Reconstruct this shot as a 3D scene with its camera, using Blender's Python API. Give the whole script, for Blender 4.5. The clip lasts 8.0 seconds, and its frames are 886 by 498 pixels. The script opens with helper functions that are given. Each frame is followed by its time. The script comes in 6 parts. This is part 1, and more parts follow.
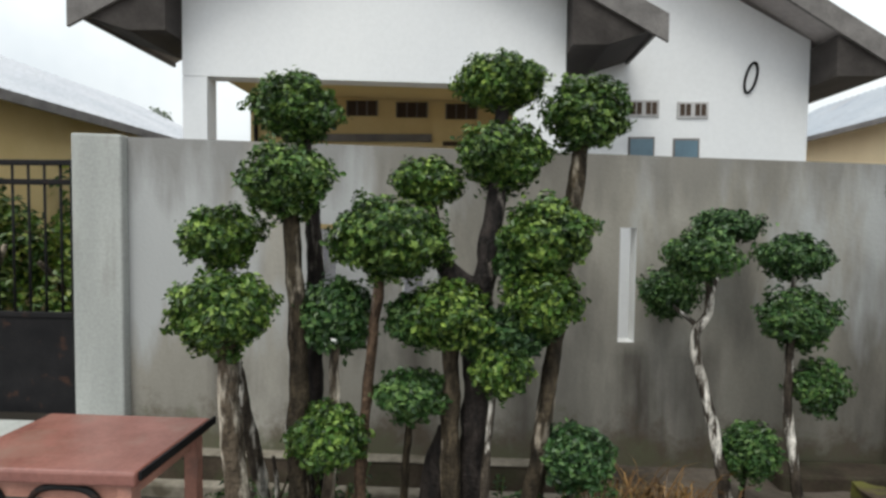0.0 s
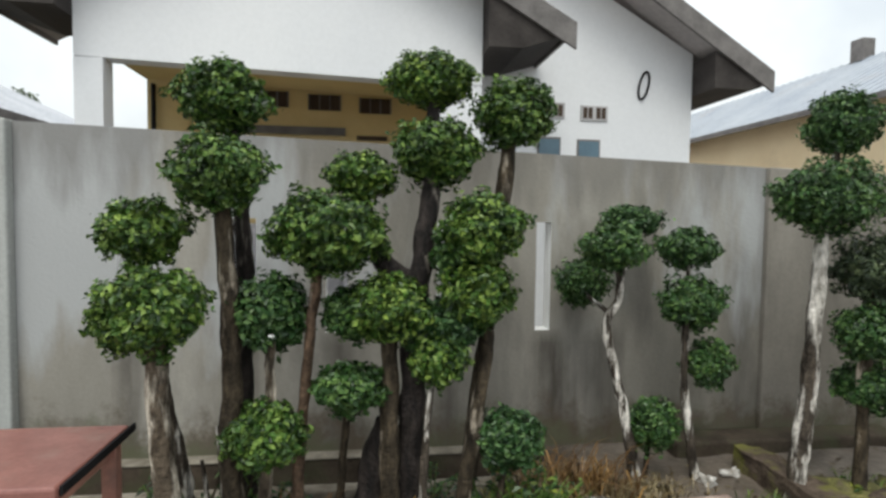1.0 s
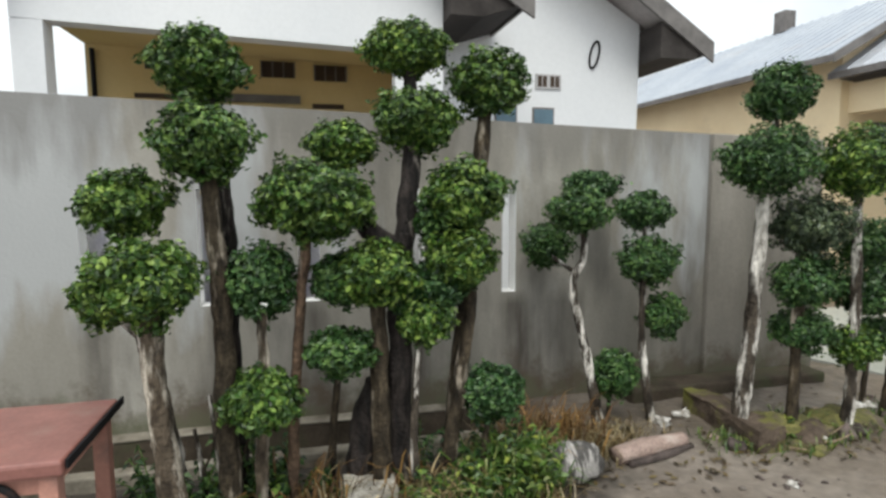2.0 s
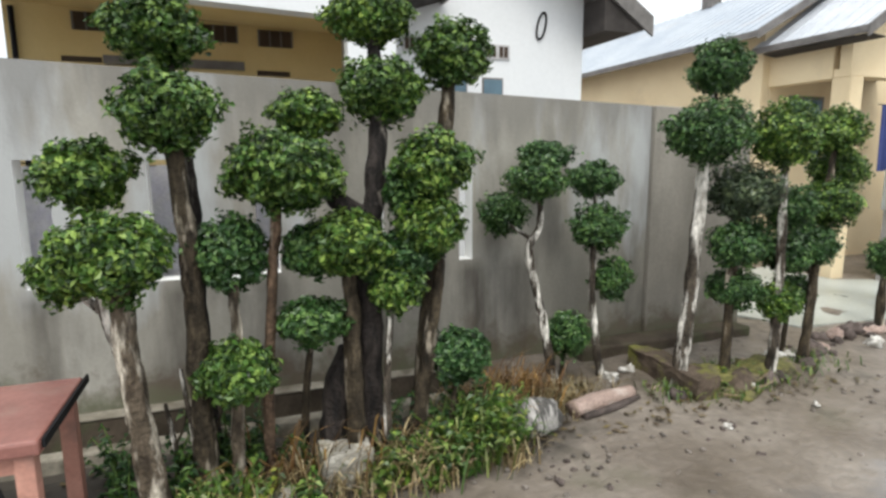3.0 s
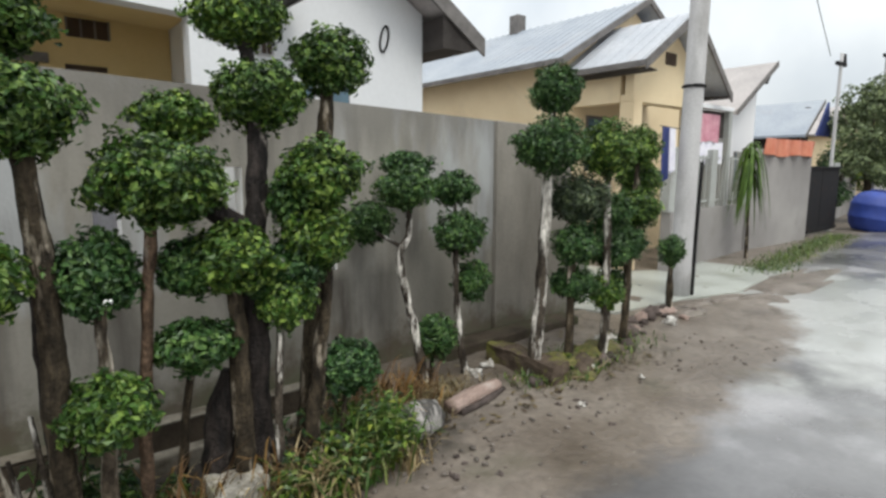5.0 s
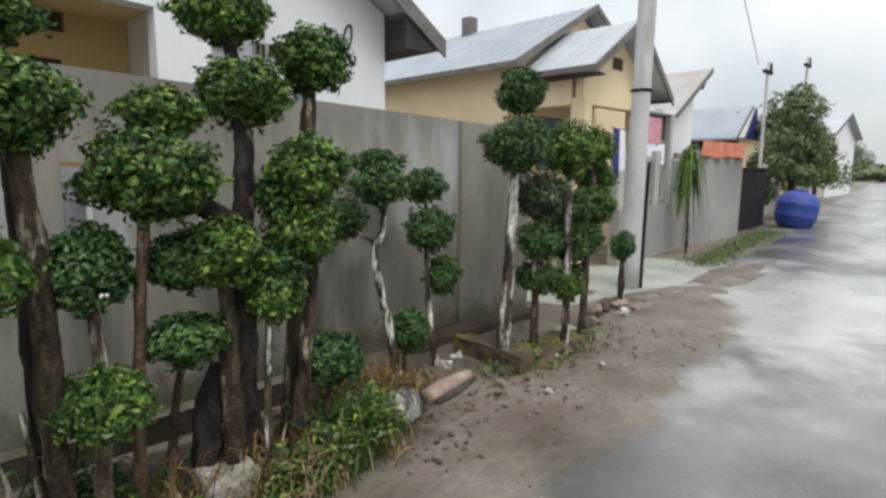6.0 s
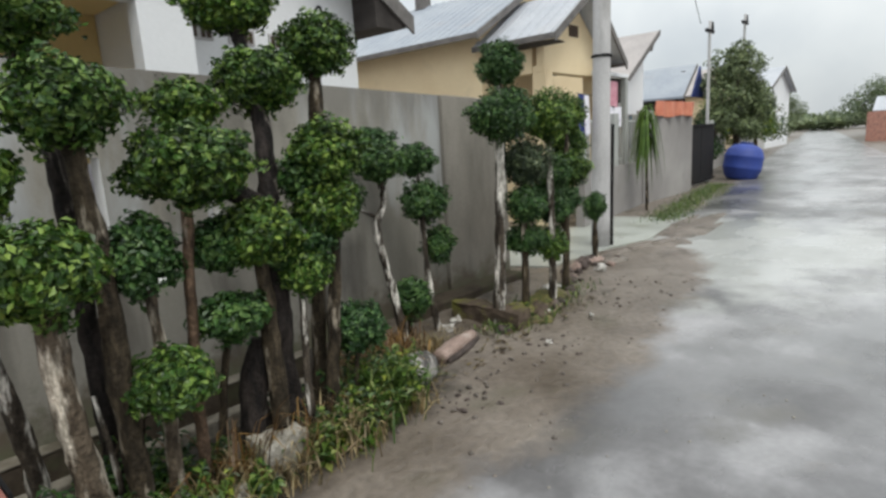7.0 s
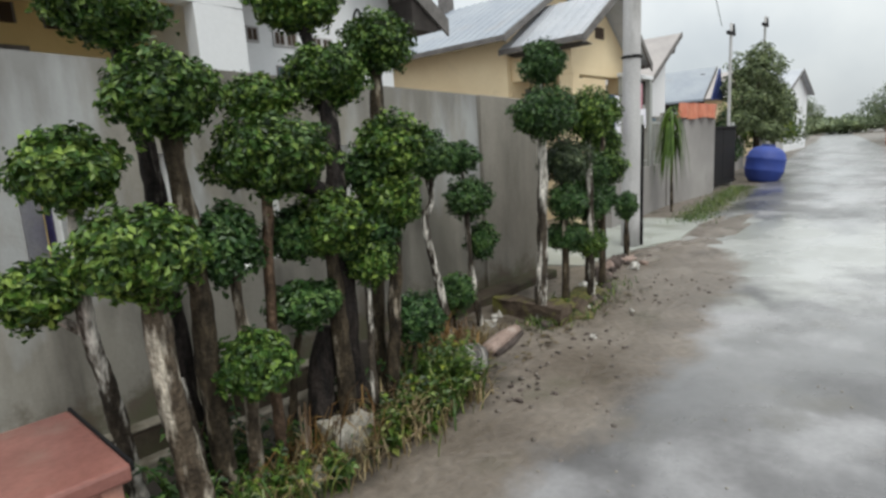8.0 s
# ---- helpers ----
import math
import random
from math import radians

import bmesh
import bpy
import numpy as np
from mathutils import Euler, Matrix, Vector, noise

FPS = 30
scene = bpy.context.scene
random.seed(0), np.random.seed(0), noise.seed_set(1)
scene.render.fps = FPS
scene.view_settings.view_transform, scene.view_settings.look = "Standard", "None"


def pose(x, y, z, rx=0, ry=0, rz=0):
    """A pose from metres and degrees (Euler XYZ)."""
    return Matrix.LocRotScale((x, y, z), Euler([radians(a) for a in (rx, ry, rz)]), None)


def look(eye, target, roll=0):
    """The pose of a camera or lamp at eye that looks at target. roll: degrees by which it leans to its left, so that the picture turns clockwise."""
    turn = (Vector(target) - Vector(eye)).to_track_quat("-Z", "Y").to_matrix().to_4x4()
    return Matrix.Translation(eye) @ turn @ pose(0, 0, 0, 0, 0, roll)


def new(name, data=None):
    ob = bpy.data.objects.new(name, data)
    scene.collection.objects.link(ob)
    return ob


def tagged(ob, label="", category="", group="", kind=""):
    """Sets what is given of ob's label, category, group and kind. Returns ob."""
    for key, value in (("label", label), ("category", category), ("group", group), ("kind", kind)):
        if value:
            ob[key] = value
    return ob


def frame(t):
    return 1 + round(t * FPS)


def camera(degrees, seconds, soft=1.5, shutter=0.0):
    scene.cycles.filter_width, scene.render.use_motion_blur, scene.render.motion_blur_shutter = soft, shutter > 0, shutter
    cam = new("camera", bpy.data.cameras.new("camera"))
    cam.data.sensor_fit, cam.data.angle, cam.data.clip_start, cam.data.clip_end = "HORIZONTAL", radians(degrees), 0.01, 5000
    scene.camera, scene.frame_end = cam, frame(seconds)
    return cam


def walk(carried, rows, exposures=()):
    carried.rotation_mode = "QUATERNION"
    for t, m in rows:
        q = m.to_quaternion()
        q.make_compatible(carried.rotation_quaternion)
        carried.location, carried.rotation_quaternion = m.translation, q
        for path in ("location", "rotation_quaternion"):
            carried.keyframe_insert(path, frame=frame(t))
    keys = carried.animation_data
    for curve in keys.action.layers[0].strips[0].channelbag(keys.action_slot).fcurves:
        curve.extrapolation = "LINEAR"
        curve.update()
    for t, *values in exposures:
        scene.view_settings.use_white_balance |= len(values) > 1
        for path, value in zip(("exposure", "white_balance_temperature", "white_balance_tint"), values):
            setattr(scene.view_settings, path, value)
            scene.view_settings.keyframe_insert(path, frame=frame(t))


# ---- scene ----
cam = camera(76.7, 8.0, soft=2.8)
PATH = [
    (0, (0.063, 0.467, 1.553), (-0.043, 2.462, 1.462), 0.7),
    (0.5, (0.002, 0.449, 1.557), (0.057, 2.446, 1.461), 0.8),
    (1, (-0.119, 0.42, 1.544), (0.142, 2.4, 1.442), 0.8),
    (1.5, (-0.231, 0.385, 1.53), (0.145, 2.344, 1.383), 0.3),
    (3, (-0.504, 0.337, 1.531), (0.178, 2.191, 1.216), -0.3),
    (3.5, (-0.562, 0.355, 1.532), (0.252, 2.149, 1.188), 0.1),
    (4, (-0.679, 0.4, 1.55), (0.336, 2.092, 1.227), -0.0),
    (4.5, (-0.752, 0.442, 1.542), (0.393, 2.055, 1.242), -0.4),
    (6, (-1.046, 0.502, 1.525), (0.344, 1.912, 1.238), 0.5),
    (6.5, (-1.196, 0.506, 1.509), (0.236, 1.865, 1.189), -1.4),
    (7, (-1.409, 0.558, 1.516), (0.071, 1.851, 1.142), -3.3),
    (7.5, (-1.512, 0.617, 1.5), (-0.032, 1.908, 1.125), -3.9),
    (8, (-1.645, 0.702, 1.472), (-0.188, 2.026, 1.119), -3.5),
]
walk(cam, [(t, look(eye, target, roll)) for t, eye, target, roll in PATH], [(0.0, 0.28, 6500, 5), (1.5, 0.34, 6500, 5), (3.0, 0.7, 6500, 6), (3.5, 0.69, 6500, 6), (4.5, 0.43, 6500, 6), (6.0, 0.2, 6500, 6), (8.0, 0.1, 6500, 5)])

# ---- light: a bright overcast sky after rain ----
world = bpy.data.worlds.new("world")
scene.world = world
world.use_nodes = True
wn, wl = world.node_tree.nodes, world.node_tree.links
bg = wn["Background"]
sky = wn.new("ShaderNodeTexSky")
sky.sky_type, sky.sun_disc = "NISHITA", False
sky.sun_elevation, sky.sun_rotation = radians(62), radians(200)
sky.air_density, sky.dust_density, sky.ozone_density = 0.8, 3.0, 1.0
co = wn.new("ShaderNodeTexCoord")
cloud = wn.new("ShaderNodeTexNoise")
cloud.inputs["Scale"].default_value, cloud.inputs["Detail"].default_value = 2.2, 6.0
cramp = wn.new("ShaderNodeValToRGB")
cramp.color_ramp.elements[0].position, cramp.color_ramp.elements[0].color = 0.32, (6.6, 7.0, 7.6, 1)
cramp.color_ramp.elements[1].position, cramp.color_ramp.elements[1].color = 0.62, (10.5, 10.6, 10.7, 1)
cover = wn.new("ShaderNodeMix")
cover.data_type = "RGBA"
cover.inputs["Factor"].default_value = 0.85
wl.new(co.outputs["Generated"], cloud.inputs["Vector"])
wl.new(cloud.outputs["Fac"], cramp.inputs["Fac"])
wl.new(sky.outputs["Color"], cover.inputs["A"])
wl.new(cramp.outputs["Color"], cover.inputs["B"])
up = wn.new("ShaderNodeSeparateXYZ")
wl.new(co.outputs["Generated"], up.inputs["Vector"])
dome = wn.new("ShaderNodeMapRange")
for key, value in (("From Min", 0.0), ("From Max", 1.0), ("To Min", 0.78), ("To Max", 1.75)):
    dome.inputs[key].default_value = value
wl.new(up.outputs["Z"], dome.inputs["Value"])
lift = wn.new("ShaderNodeVectorMath")
lift.operation = "SCALE"
wl.new(cover.outputs["Result"], lift.inputs[0])
wl.new(dome.outputs["Result"], lift.inputs["Scale"])
wl.new(lift.outputs["Vector"], bg.inputs["Color"])
bg.inputs["Strength"].default_value = 0.1
sun = new("sun", bpy.data.lights.new("sun", "SUN"))
sun.data.energy, sun.data.angle, sun.data.color = 1.3, radians(25), (1.0, 0.97, 0.92)
sun.matrix_world = look((-4, -8, 18), (0, 2, 0))


# ---- materials ----
def ramp(nodes, stops):
    r = nodes.new("ShaderNodeValToRGB")
    e = r.color_ramp.elements
    while len(e) < len(stops):
        e.new(0.5)
    for el, (p, c) in zip(e, stops):
        el.position, el.color = p, (*c, 1)
    return r


def noise_tex(nodes, links, src, scale, detail=5.0, rough=0.55, stretch=(1, 1, 1)):
    m = nodes.new("ShaderNodeMapping")
    m.inputs["Scale"].default_value = stretch
    n = nodes.new("ShaderNodeTexNoise")
    n.inputs["Scale"].default_value, n.inputs["Detail"].default_value, n.inputs["Roughness"].default_value = scale, detail, rough
    links.new(src, m.inputs["Vector"])
    links.new(m.outputs["Vector"], n.inputs["Vector"])
    return n


def blend(nodes, links, fac, a, b, mode="MIX"):
    m = nodes.new("ShaderNodeMix")
    m.data_type, m.blend_type = "RGBA", mode
    for sock, v in (("Factor", fac), ("A", a), ("B", b)):
        if isinstance(v, (int, float)):
            m.inputs[sock].default_value = v
        elif isinstance(v, tuple):
            m.inputs[sock].default_value = (*v, 1)
        else:
            links.new(v, m.inputs[sock])
    return m.outputs["Result"]


def surface(name, stops, scale=6.0, rough=0.8, bump=0.3, fine=60.0, stain=None, stain_scale=1.2, stain_at=(0.5, 0.7), stretch=(1, 1, 1), metal=0.0, into=None, rough_var=0.15, dist=0.01, vary=0.0, grain=0.12):
    """A surface of two scales of noise, with stains of its own colour and a fine relief."""
    mt = into[0] if into else bpy.data.materials.new(name)
    mt.use_nodes = True
    nd, lk = mt.node_tree.nodes, mt.node_tree.links
    bs = into[1] if into else nd["Principled BSDF"]
    tc = nd.new("ShaderNodeTexCoord").outputs["Object"]
    n1 = noise_tex(nd, lk, tc, scale, stretch=stretch)
    r1 = ramp(nd, stops)
    lk.new(n1.outputs["Fac"], r1.inputs["Fac"])
    col = r1.outputs["Color"]
    n2 = noise_tex(nd, lk, tc, fine, 4.0)
    r2 = ramp(nd, [(0.3, (1 - grain,) * 3), (0.7, (1 + grain * 0.6,) * 3)])
    lk.new(n2.outputs["Fac"], r2.inputs["Fac"])
    col = blend(nd, lk, 1.0, col, r2.outputs["Color"], "MULTIPLY")
    if stain:
        n3 = noise_tex(nd, lk, tc, stain_scale, 6.0, 0.6, stretch)
        r3 = ramp(nd, [(stain_at[0], (0, 0, 0)), (stain_at[1], (1, 1, 1))])
        lk.new(n3.outputs["Fac"], r3.inputs["Fac"])
        col = blend(nd, lk, r3.outputs["Color"], col, stain)
    if vary:
        oi = nd.new("ShaderNodeObjectInfo")
        rv = ramp(nd, [(0.0, (1 - vary,) * 3), (1.0, (1 + vary,) * 3)])
        lk.new(oi.outputs["Random"], rv.inputs["Fac"])
        col = blend(nd, lk, 1.0, col, rv.outputs["Color"], "MULTIPLY")
    lk.new(col, bs.inputs["Base Color"])
    mr = nd.new("ShaderNodeMapRange")
    mr.inputs["To Min"].default_value, mr.inputs["To Max"].default_value = max(0.03, rough - rough_var), min(1.0, rough + rough_var)
    lk.new(n1.outputs["Fac"], mr.inputs["Value"])
    lk.new(mr.outputs["Result"], bs.inputs["Roughness"])
    bs.inputs["Metallic"].default_value = metal
    bp = nd.new("ShaderNodeBump")
    bp.inputs["Strength"].default_value, bp.inputs["Distance"].default_value = bump, dist
    lk.new(n2.outputs["Fac"], bp.inputs["Height"])
    lk.new(bp.outputs["Normal"], bs.inputs["Normal"])
    return mt


def leaf_material(name, dark, mid, light):
    mt = bpy.data.materials.new(name)
    mt.use_nodes = True
    nd, lk = mt.node_tree.nodes, mt.node_tree.links
    bs = nd["Principled BSDF"]
    geo = nd.new("ShaderNodeNewGeometry")
    r = ramp(nd, [(0.0, dark), (0.58, mid), (0.93, light), (1.0, tuple(min(1, c * 1.2) for c in light))])
    lk.new(geo.outputs["Random Per Island"], r.inputs["Fac"])
    tc = nd.new("ShaderNodeTexCoord").outputs["Object"]
    n = noise_tex(nd, lk, tc, 7.0, 3.0)
    rn = ramp(nd, [(0.32, (0.6, 0.64, 0.6)), (0.68, (1.32, 1.27, 1.1))])
    lk.new(n.outputs["Fac"], rn.inputs["Fac"])
    col = blend(nd, lk, 1.0, r.outputs["Color"], rn.outputs["Color"], "MULTIPLY")
    oi = nd.new("ShaderNodeObjectInfo")
    ro = ramp(nd, [(0.0, (0.82, 0.86, 0.9)), (1.0, (1.14, 1.1, 1.0))])
    lk.new(oi.outputs["Random"], ro.inputs["Fac"])
    col = blend(nd, lk, 1.0, col, ro.outputs["Color"], "MULTIPLY")
    lk.new(col, bs.inputs["Base Color"])
    bs.inputs["Roughness"].default_value = 0.36
    bs.inputs["Specular IOR Level"].default_value = 0.34
    tr = nd.new("ShaderNodeBsdfTranslucent")
    lk.new(col, tr.inputs["Color"])
    mx = nd.new("ShaderNodeMixShader")
    mx.inputs["Fac"].default_value = 0.08
    lk.new(bs.outputs["BSDF"], mx.inputs[1])
    lk.new(tr.outputs["BSDF"], mx.inputs[2])
    lk.new(mx.outputs["Shader"], nd["Material Output"].inputs["Surface"])
    return mt


def bark_material(name, dark, mid, pale, at, scale=9.0):
    """Bark with upright fissures and pale peeling patches; at: where the patches begin."""
    mt = surface(name, [(0.35, dark), (0.62, mid)], scale=34, rough=0.8, bump=0.9, fine=55, stretch=(1, 1, 0.2), stain=pale, stain_scale=scale, stain_at=(at, at + 0.07), dist=0.015, grain=0.4)
    nd, lk = mt.node_tree.nodes, mt.node_tree.links
    bs = nd["Principled BSDF"]
    bs.inputs["Specular IOR Level"].default_value = 0.25
    old = bs.inputs["Base Color"].links[0].from_socket
    tc = nd.new("ShaderNodeTexCoord").outputs["Object"]
    n = noise_tex(nd, lk, tc, 16.0, 4.0, 0.6, (1, 1, 0.5))
    rp = ramp(nd, [(0.36, (0.35, 0.33, 0.3)), (0.6, (1.15, 1.12, 1.08))])
    lk.new(n.outputs["Fac"], rp.inputs["Fac"])
    lk.new(blend(nd, lk, 1.0, old, rp.outputs["Color"], "MULTIPLY"), bs.inputs["Base Color"])
    return mt


M_WALL = surface("grey_cement_render", [(0.3, (0.185, 0.172, 0.144)), (0.52, (0.285, 0.267, 0.232)), (0.72, (0.4, 0.38, 0.338))], scale=0.9, rough=0.9, bump=0.25, fine=45, stain=(0.1, 0.092, 0.08), stain_scale=1.7, stain_at=(0.5, 0.78), stretch=(1.3, 1, 0.4), grain=0.06)


def limewash(mt):
    """Worn bluish-white limewash patches that thin out along the wall."""
    nd, lk = mt.node_tree.nodes, mt.node_tree.links
    bs = nd["Principled BSDF"]
    old = bs.inputs["Base Color"].links[0].from_socket
    tc = nd.new("ShaderNodeTexCoord").outputs["Object"]
    sx = nd.new("ShaderNodeSeparateXYZ")
    lk.new(tc, sx.inputs["Vector"])
    mr = nd.new("ShaderNodeMapRange")
    for k, v in (("From Min", -2.4), ("From Max", 0.6), ("To Min", 0.3), ("To Max", -0.02)):
        mr.inputs[k].default_value = v
    lk.new(sx.outputs["X"], mr.inputs["Value"])
    n = noise_tex(nd, lk, tc, 1.5, 5.0, 0.6, (1.3, 1, 0.35))
    ad = nd.new("ShaderNodeMath")
    ad.operation = "ADD"
    lk.new(n.outputs["Fac"], ad.inputs[0])
    lk.new(mr.outputs["Result"], ad.inputs[1])
    worn = nd.new("ShaderNodeMapRange")
    for k, v in (("From Min", 0.35), ("From Max", 1.05), ("To Min", -0.3), ("To Max", 0.03)):
        worn.inputs[k].default_value = v
    lk.new(sx.outputs["Z"], worn.inputs["Value"])
    far_end = nd.new("ShaderNodeMapRange")
    for k, v in (("From Min", 1.3), ("From Max", 2.3), ("To Min", 0.0), ("To Max", 0.2)):
        far_end.inputs[k].default_value = v
    lk.new(sx.outputs["X"], far_end.inputs["Value"])
    more = nd.new("ShaderNodeMath")
    more.operation = "ADD"
    lk.new(ad.outputs["Value"], more.inputs[0])
    lk.new(far_end.outputs["Result"], more.inputs[1])
    both = nd.new("ShaderNodeMath")
    both.operation = "ADD"
    lk.new(more.outputs["Value"], both.inputs[0])
    lk.new(worn.outputs["Result"], both.inputs[1])
    rp = ramp(nd, [(0.6, (0, 0, 0)), (0.74, (0.85, 0.85, 0.85))])
    lk.new(both.outputs["Value"], rp.inputs["Fac"])
    lk.new(blend(nd, lk, rp.outputs["Color"], old, (0.4, 0.41, 0.415)), bs.inputs["Base Color"])


def rain_streaks(mt):
    """Dark weathering that runs down from the top edge in ragged tongues."""
    nd, lk = mt.node_tree.nodes, mt.node_tree.links
    bs = nd["Principled BSDF"]
    old = bs.inputs["Base Color"].links[0].from_socket
    tc = nd.new("ShaderNodeTexCoord").outputs["Object"]
    sx = nd.new("ShaderNodeSeparateXYZ")
    lk.new(tc, sx.inputs["Vector"])
    mr = nd.new("ShaderNodeMapRange")
    for k, v in (("From Min", 1.2), ("From Max", 2.05), ("To Min", -0.15), ("To Max", 0.4)):
        mr.inputs[k].default_value = v
    lk.new(sx.outputs["Z"], mr.inputs["Value"])
    n = noise_tex(nd, lk, tc, 2.2, 6.0, 0.6, (1.6, 1, 0.3))
    ad = nd.new("ShaderNodeMath")
    ad.operation = "ADD"
    lk.new(n.outputs["Fac"], ad.inputs[0])
    lk.new(mr.outputs["Result"], ad.inputs[1])
    rp = ramp(nd, [(0.62, (0, 0, 0)), (0.85, (0.6, 0.6, 0.6))])
    lk.new(ad.outputs["Value"], rp.inputs["Fac"])
    lk.new(blend(nd, lk, rp.outputs["Color"], old, (0.14, 0.13, 0.118)), bs.inputs["Base Color"])


def drips(mt):
    """Narrow brown-grey run marks, here and there over the whole height."""
    nd, lk = mt.node_tree.nodes, mt.node_tree.links
    bs = nd["Principled BSDF"]
    old = bs.inputs["Base Color"].links[0].from_socket
    tc = nd.new("ShaderNodeTexCoord").outputs["Object"]
    n = noise_tex(nd, lk, tc, 5.5, 4.0, 0.55, (1.0, 1, 0.12))
    where = noise_tex(nd, lk, tc, 1.1, 3.0, 0.5)
    mu = nd.new("ShaderNodeMath")
    mu.operation = "MULTIPLY"
    lk.new(n.outputs["Fac"], mu.inputs[0])
    lk.new(where.outputs["Fac"], mu.inputs[1])
    rp = ramp(nd, [(0.29, (0, 0, 0)), (0.42, (0.45, 0.45, 0.45))])
    lk.new(mu.outputs["Value"], rp.inputs["Fac"])
    lk.new(blend(nd, lk, rp.outputs["Color"], old, (0.11, 0.1, 0.085)), bs.inputs["Base Color"])


def slot_runs_and_patch(mt, places, foot):
    """Dirty water marks below the slots and other dark patches, with ragged sides and pale gaps."""
    nd, lk = mt.node_tree.nodes, mt.node_tree.links
    bs = nd["Principled BSDF"]
    tc = nd.new("ShaderNodeTexCoord").outputs["Object"]
    sx = nd.new("ShaderNodeSeparateXYZ")
    lk.new(tc, sx.inputs["Vector"])
    wob = noise_tex(nd, lk, tc, 2.4, 5.0, 0.6, (1.0, 1, 0.5))
    fine = noise_tex(nd, lk, tc, 9.0, 4.0, 0.6, (1.2, 1, 0.1))

    def math_node(op, a, b):
        m = nd.new("ShaderNodeMath")
        m.operation = op
        for i, v in enumerate((a, b)):
            if isinstance(v, (int, float)):
                m.inputs[i].default_value = v
            else:
                lk.new(v, m.inputs[i])
        return m.outputs["Value"]

    for x, half, depth in places:
        off = math_node("ABSOLUTE", math_node("SUBTRACT", math_node("ADD", sx.outputs["X"], math_node("MULTIPLY", math_node("SUBTRACT", wob.outputs["Fac"], 0.5), 0.34)), x), 0.0)
        inside = math_node("SUBTRACT", 1.0, math_node("DIVIDE", off, half))
        below = math_node("MULTIPLY", math_node("SUBTRACT", foot, sx.outputs["Z"]), 9.0)
        below.node.use_clamp = True
        mask = math_node("MULTIPLY", math_node("ADD", inside, math_node("MULTIPLY", math_node("SUBTRACT", fine.outputs["Fac"], 0.5), 1.5)), below)
        mask = math_node("MULTIPLY", mask, depth)
        mask.node.use_clamp = True
        old = bs.inputs["Base Color"].links[0].from_socket
        lk.new(blend(nd, lk, mask, old, (0.075, 0.066, 0.055)), bs.inputs["Base Color"])


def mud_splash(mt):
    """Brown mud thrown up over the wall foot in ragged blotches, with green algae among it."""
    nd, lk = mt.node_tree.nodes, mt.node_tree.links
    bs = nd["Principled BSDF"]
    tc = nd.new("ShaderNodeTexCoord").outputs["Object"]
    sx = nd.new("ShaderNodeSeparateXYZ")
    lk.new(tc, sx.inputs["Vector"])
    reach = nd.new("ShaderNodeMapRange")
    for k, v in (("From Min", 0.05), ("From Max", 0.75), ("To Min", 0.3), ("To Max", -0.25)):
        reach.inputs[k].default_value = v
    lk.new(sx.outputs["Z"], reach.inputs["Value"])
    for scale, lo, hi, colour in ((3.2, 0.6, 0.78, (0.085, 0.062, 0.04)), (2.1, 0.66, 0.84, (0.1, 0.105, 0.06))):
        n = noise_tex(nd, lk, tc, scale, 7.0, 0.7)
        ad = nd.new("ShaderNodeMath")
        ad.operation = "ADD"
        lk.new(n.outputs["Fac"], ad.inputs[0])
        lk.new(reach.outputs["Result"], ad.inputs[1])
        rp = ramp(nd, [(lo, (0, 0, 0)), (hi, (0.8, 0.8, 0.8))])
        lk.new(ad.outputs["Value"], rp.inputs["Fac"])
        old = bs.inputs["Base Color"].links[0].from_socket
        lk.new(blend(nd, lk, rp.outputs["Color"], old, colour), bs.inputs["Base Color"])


limewash(M_WALL)
rain_streaks(M_WALL)
drips(M_WALL)
# the last, at x 1.5, is a broad dark patch with no slot above
slot_runs_and_patch(M_WALL, [(-1.59, 0.14, 0.7), (-0.93, 0.16, 0.75), (-0.27, 0.2, 0.7), (0.4, 0.16, 0.7), (1.12, 0.2, 0.95), (1.5, 0.26, 0.7)], 0.83)
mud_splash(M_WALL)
M_WALL_END = surface("brown_grey_cement_render", [(0.3, (0.17, 0.155, 0.132)), (0.52, (0.24, 0.22, 0.19)), (0.72, (0.32, 0.296, 0.26))], scale=1.1, rough=0.9, bump=0.25, fine=45, stain=(0.1, 0.09, 0.075), stain_scale=1.7, stain_at=(0.5, 0.78), stretch=(1.3, 1, 0.4), grain=0.08)
drips(M_WALL_END)
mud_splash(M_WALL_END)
M_PILLAR = surface("pale_limewashed_render", [(0.3, (0.3, 0.31, 0.295)), (0.7, (0.45, 0.46, 0.44))], scale=2.0, rough=0.9, bump=0.25, fine=45, stain=(0.2, 0.19, 0.17), stain_scale=2.4, stain_at=(0.5, 0.7), stretch=(1.5, 1, 0.3))
M_DRIVE = surface("pale_wet_driveway_concrete", [(0.3, (0.3, 0.315, 0.285)), (0.7, (0.42, 0.435, 0.4))], scale=1.5, rough=0.35, bump=0.2, fine=30, stain=(0.26, 0.27, 0.22), stain_scale=1.6, stain_at=(0.55, 0.75), rough_var=0.2)
M_STREET = surface("pale_pinkish_grey_render", [(0.3, (0.19, 0.177, 0.17)), (0.7, (0.33, 0.312, 0.298))], scale=0.7, rough=0.9, bump=0.2, fine=40, stain=(0.2, 0.185, 0.17), stain_scale=0.9, stain_at=(0.55, 0.8), grain=0.05)
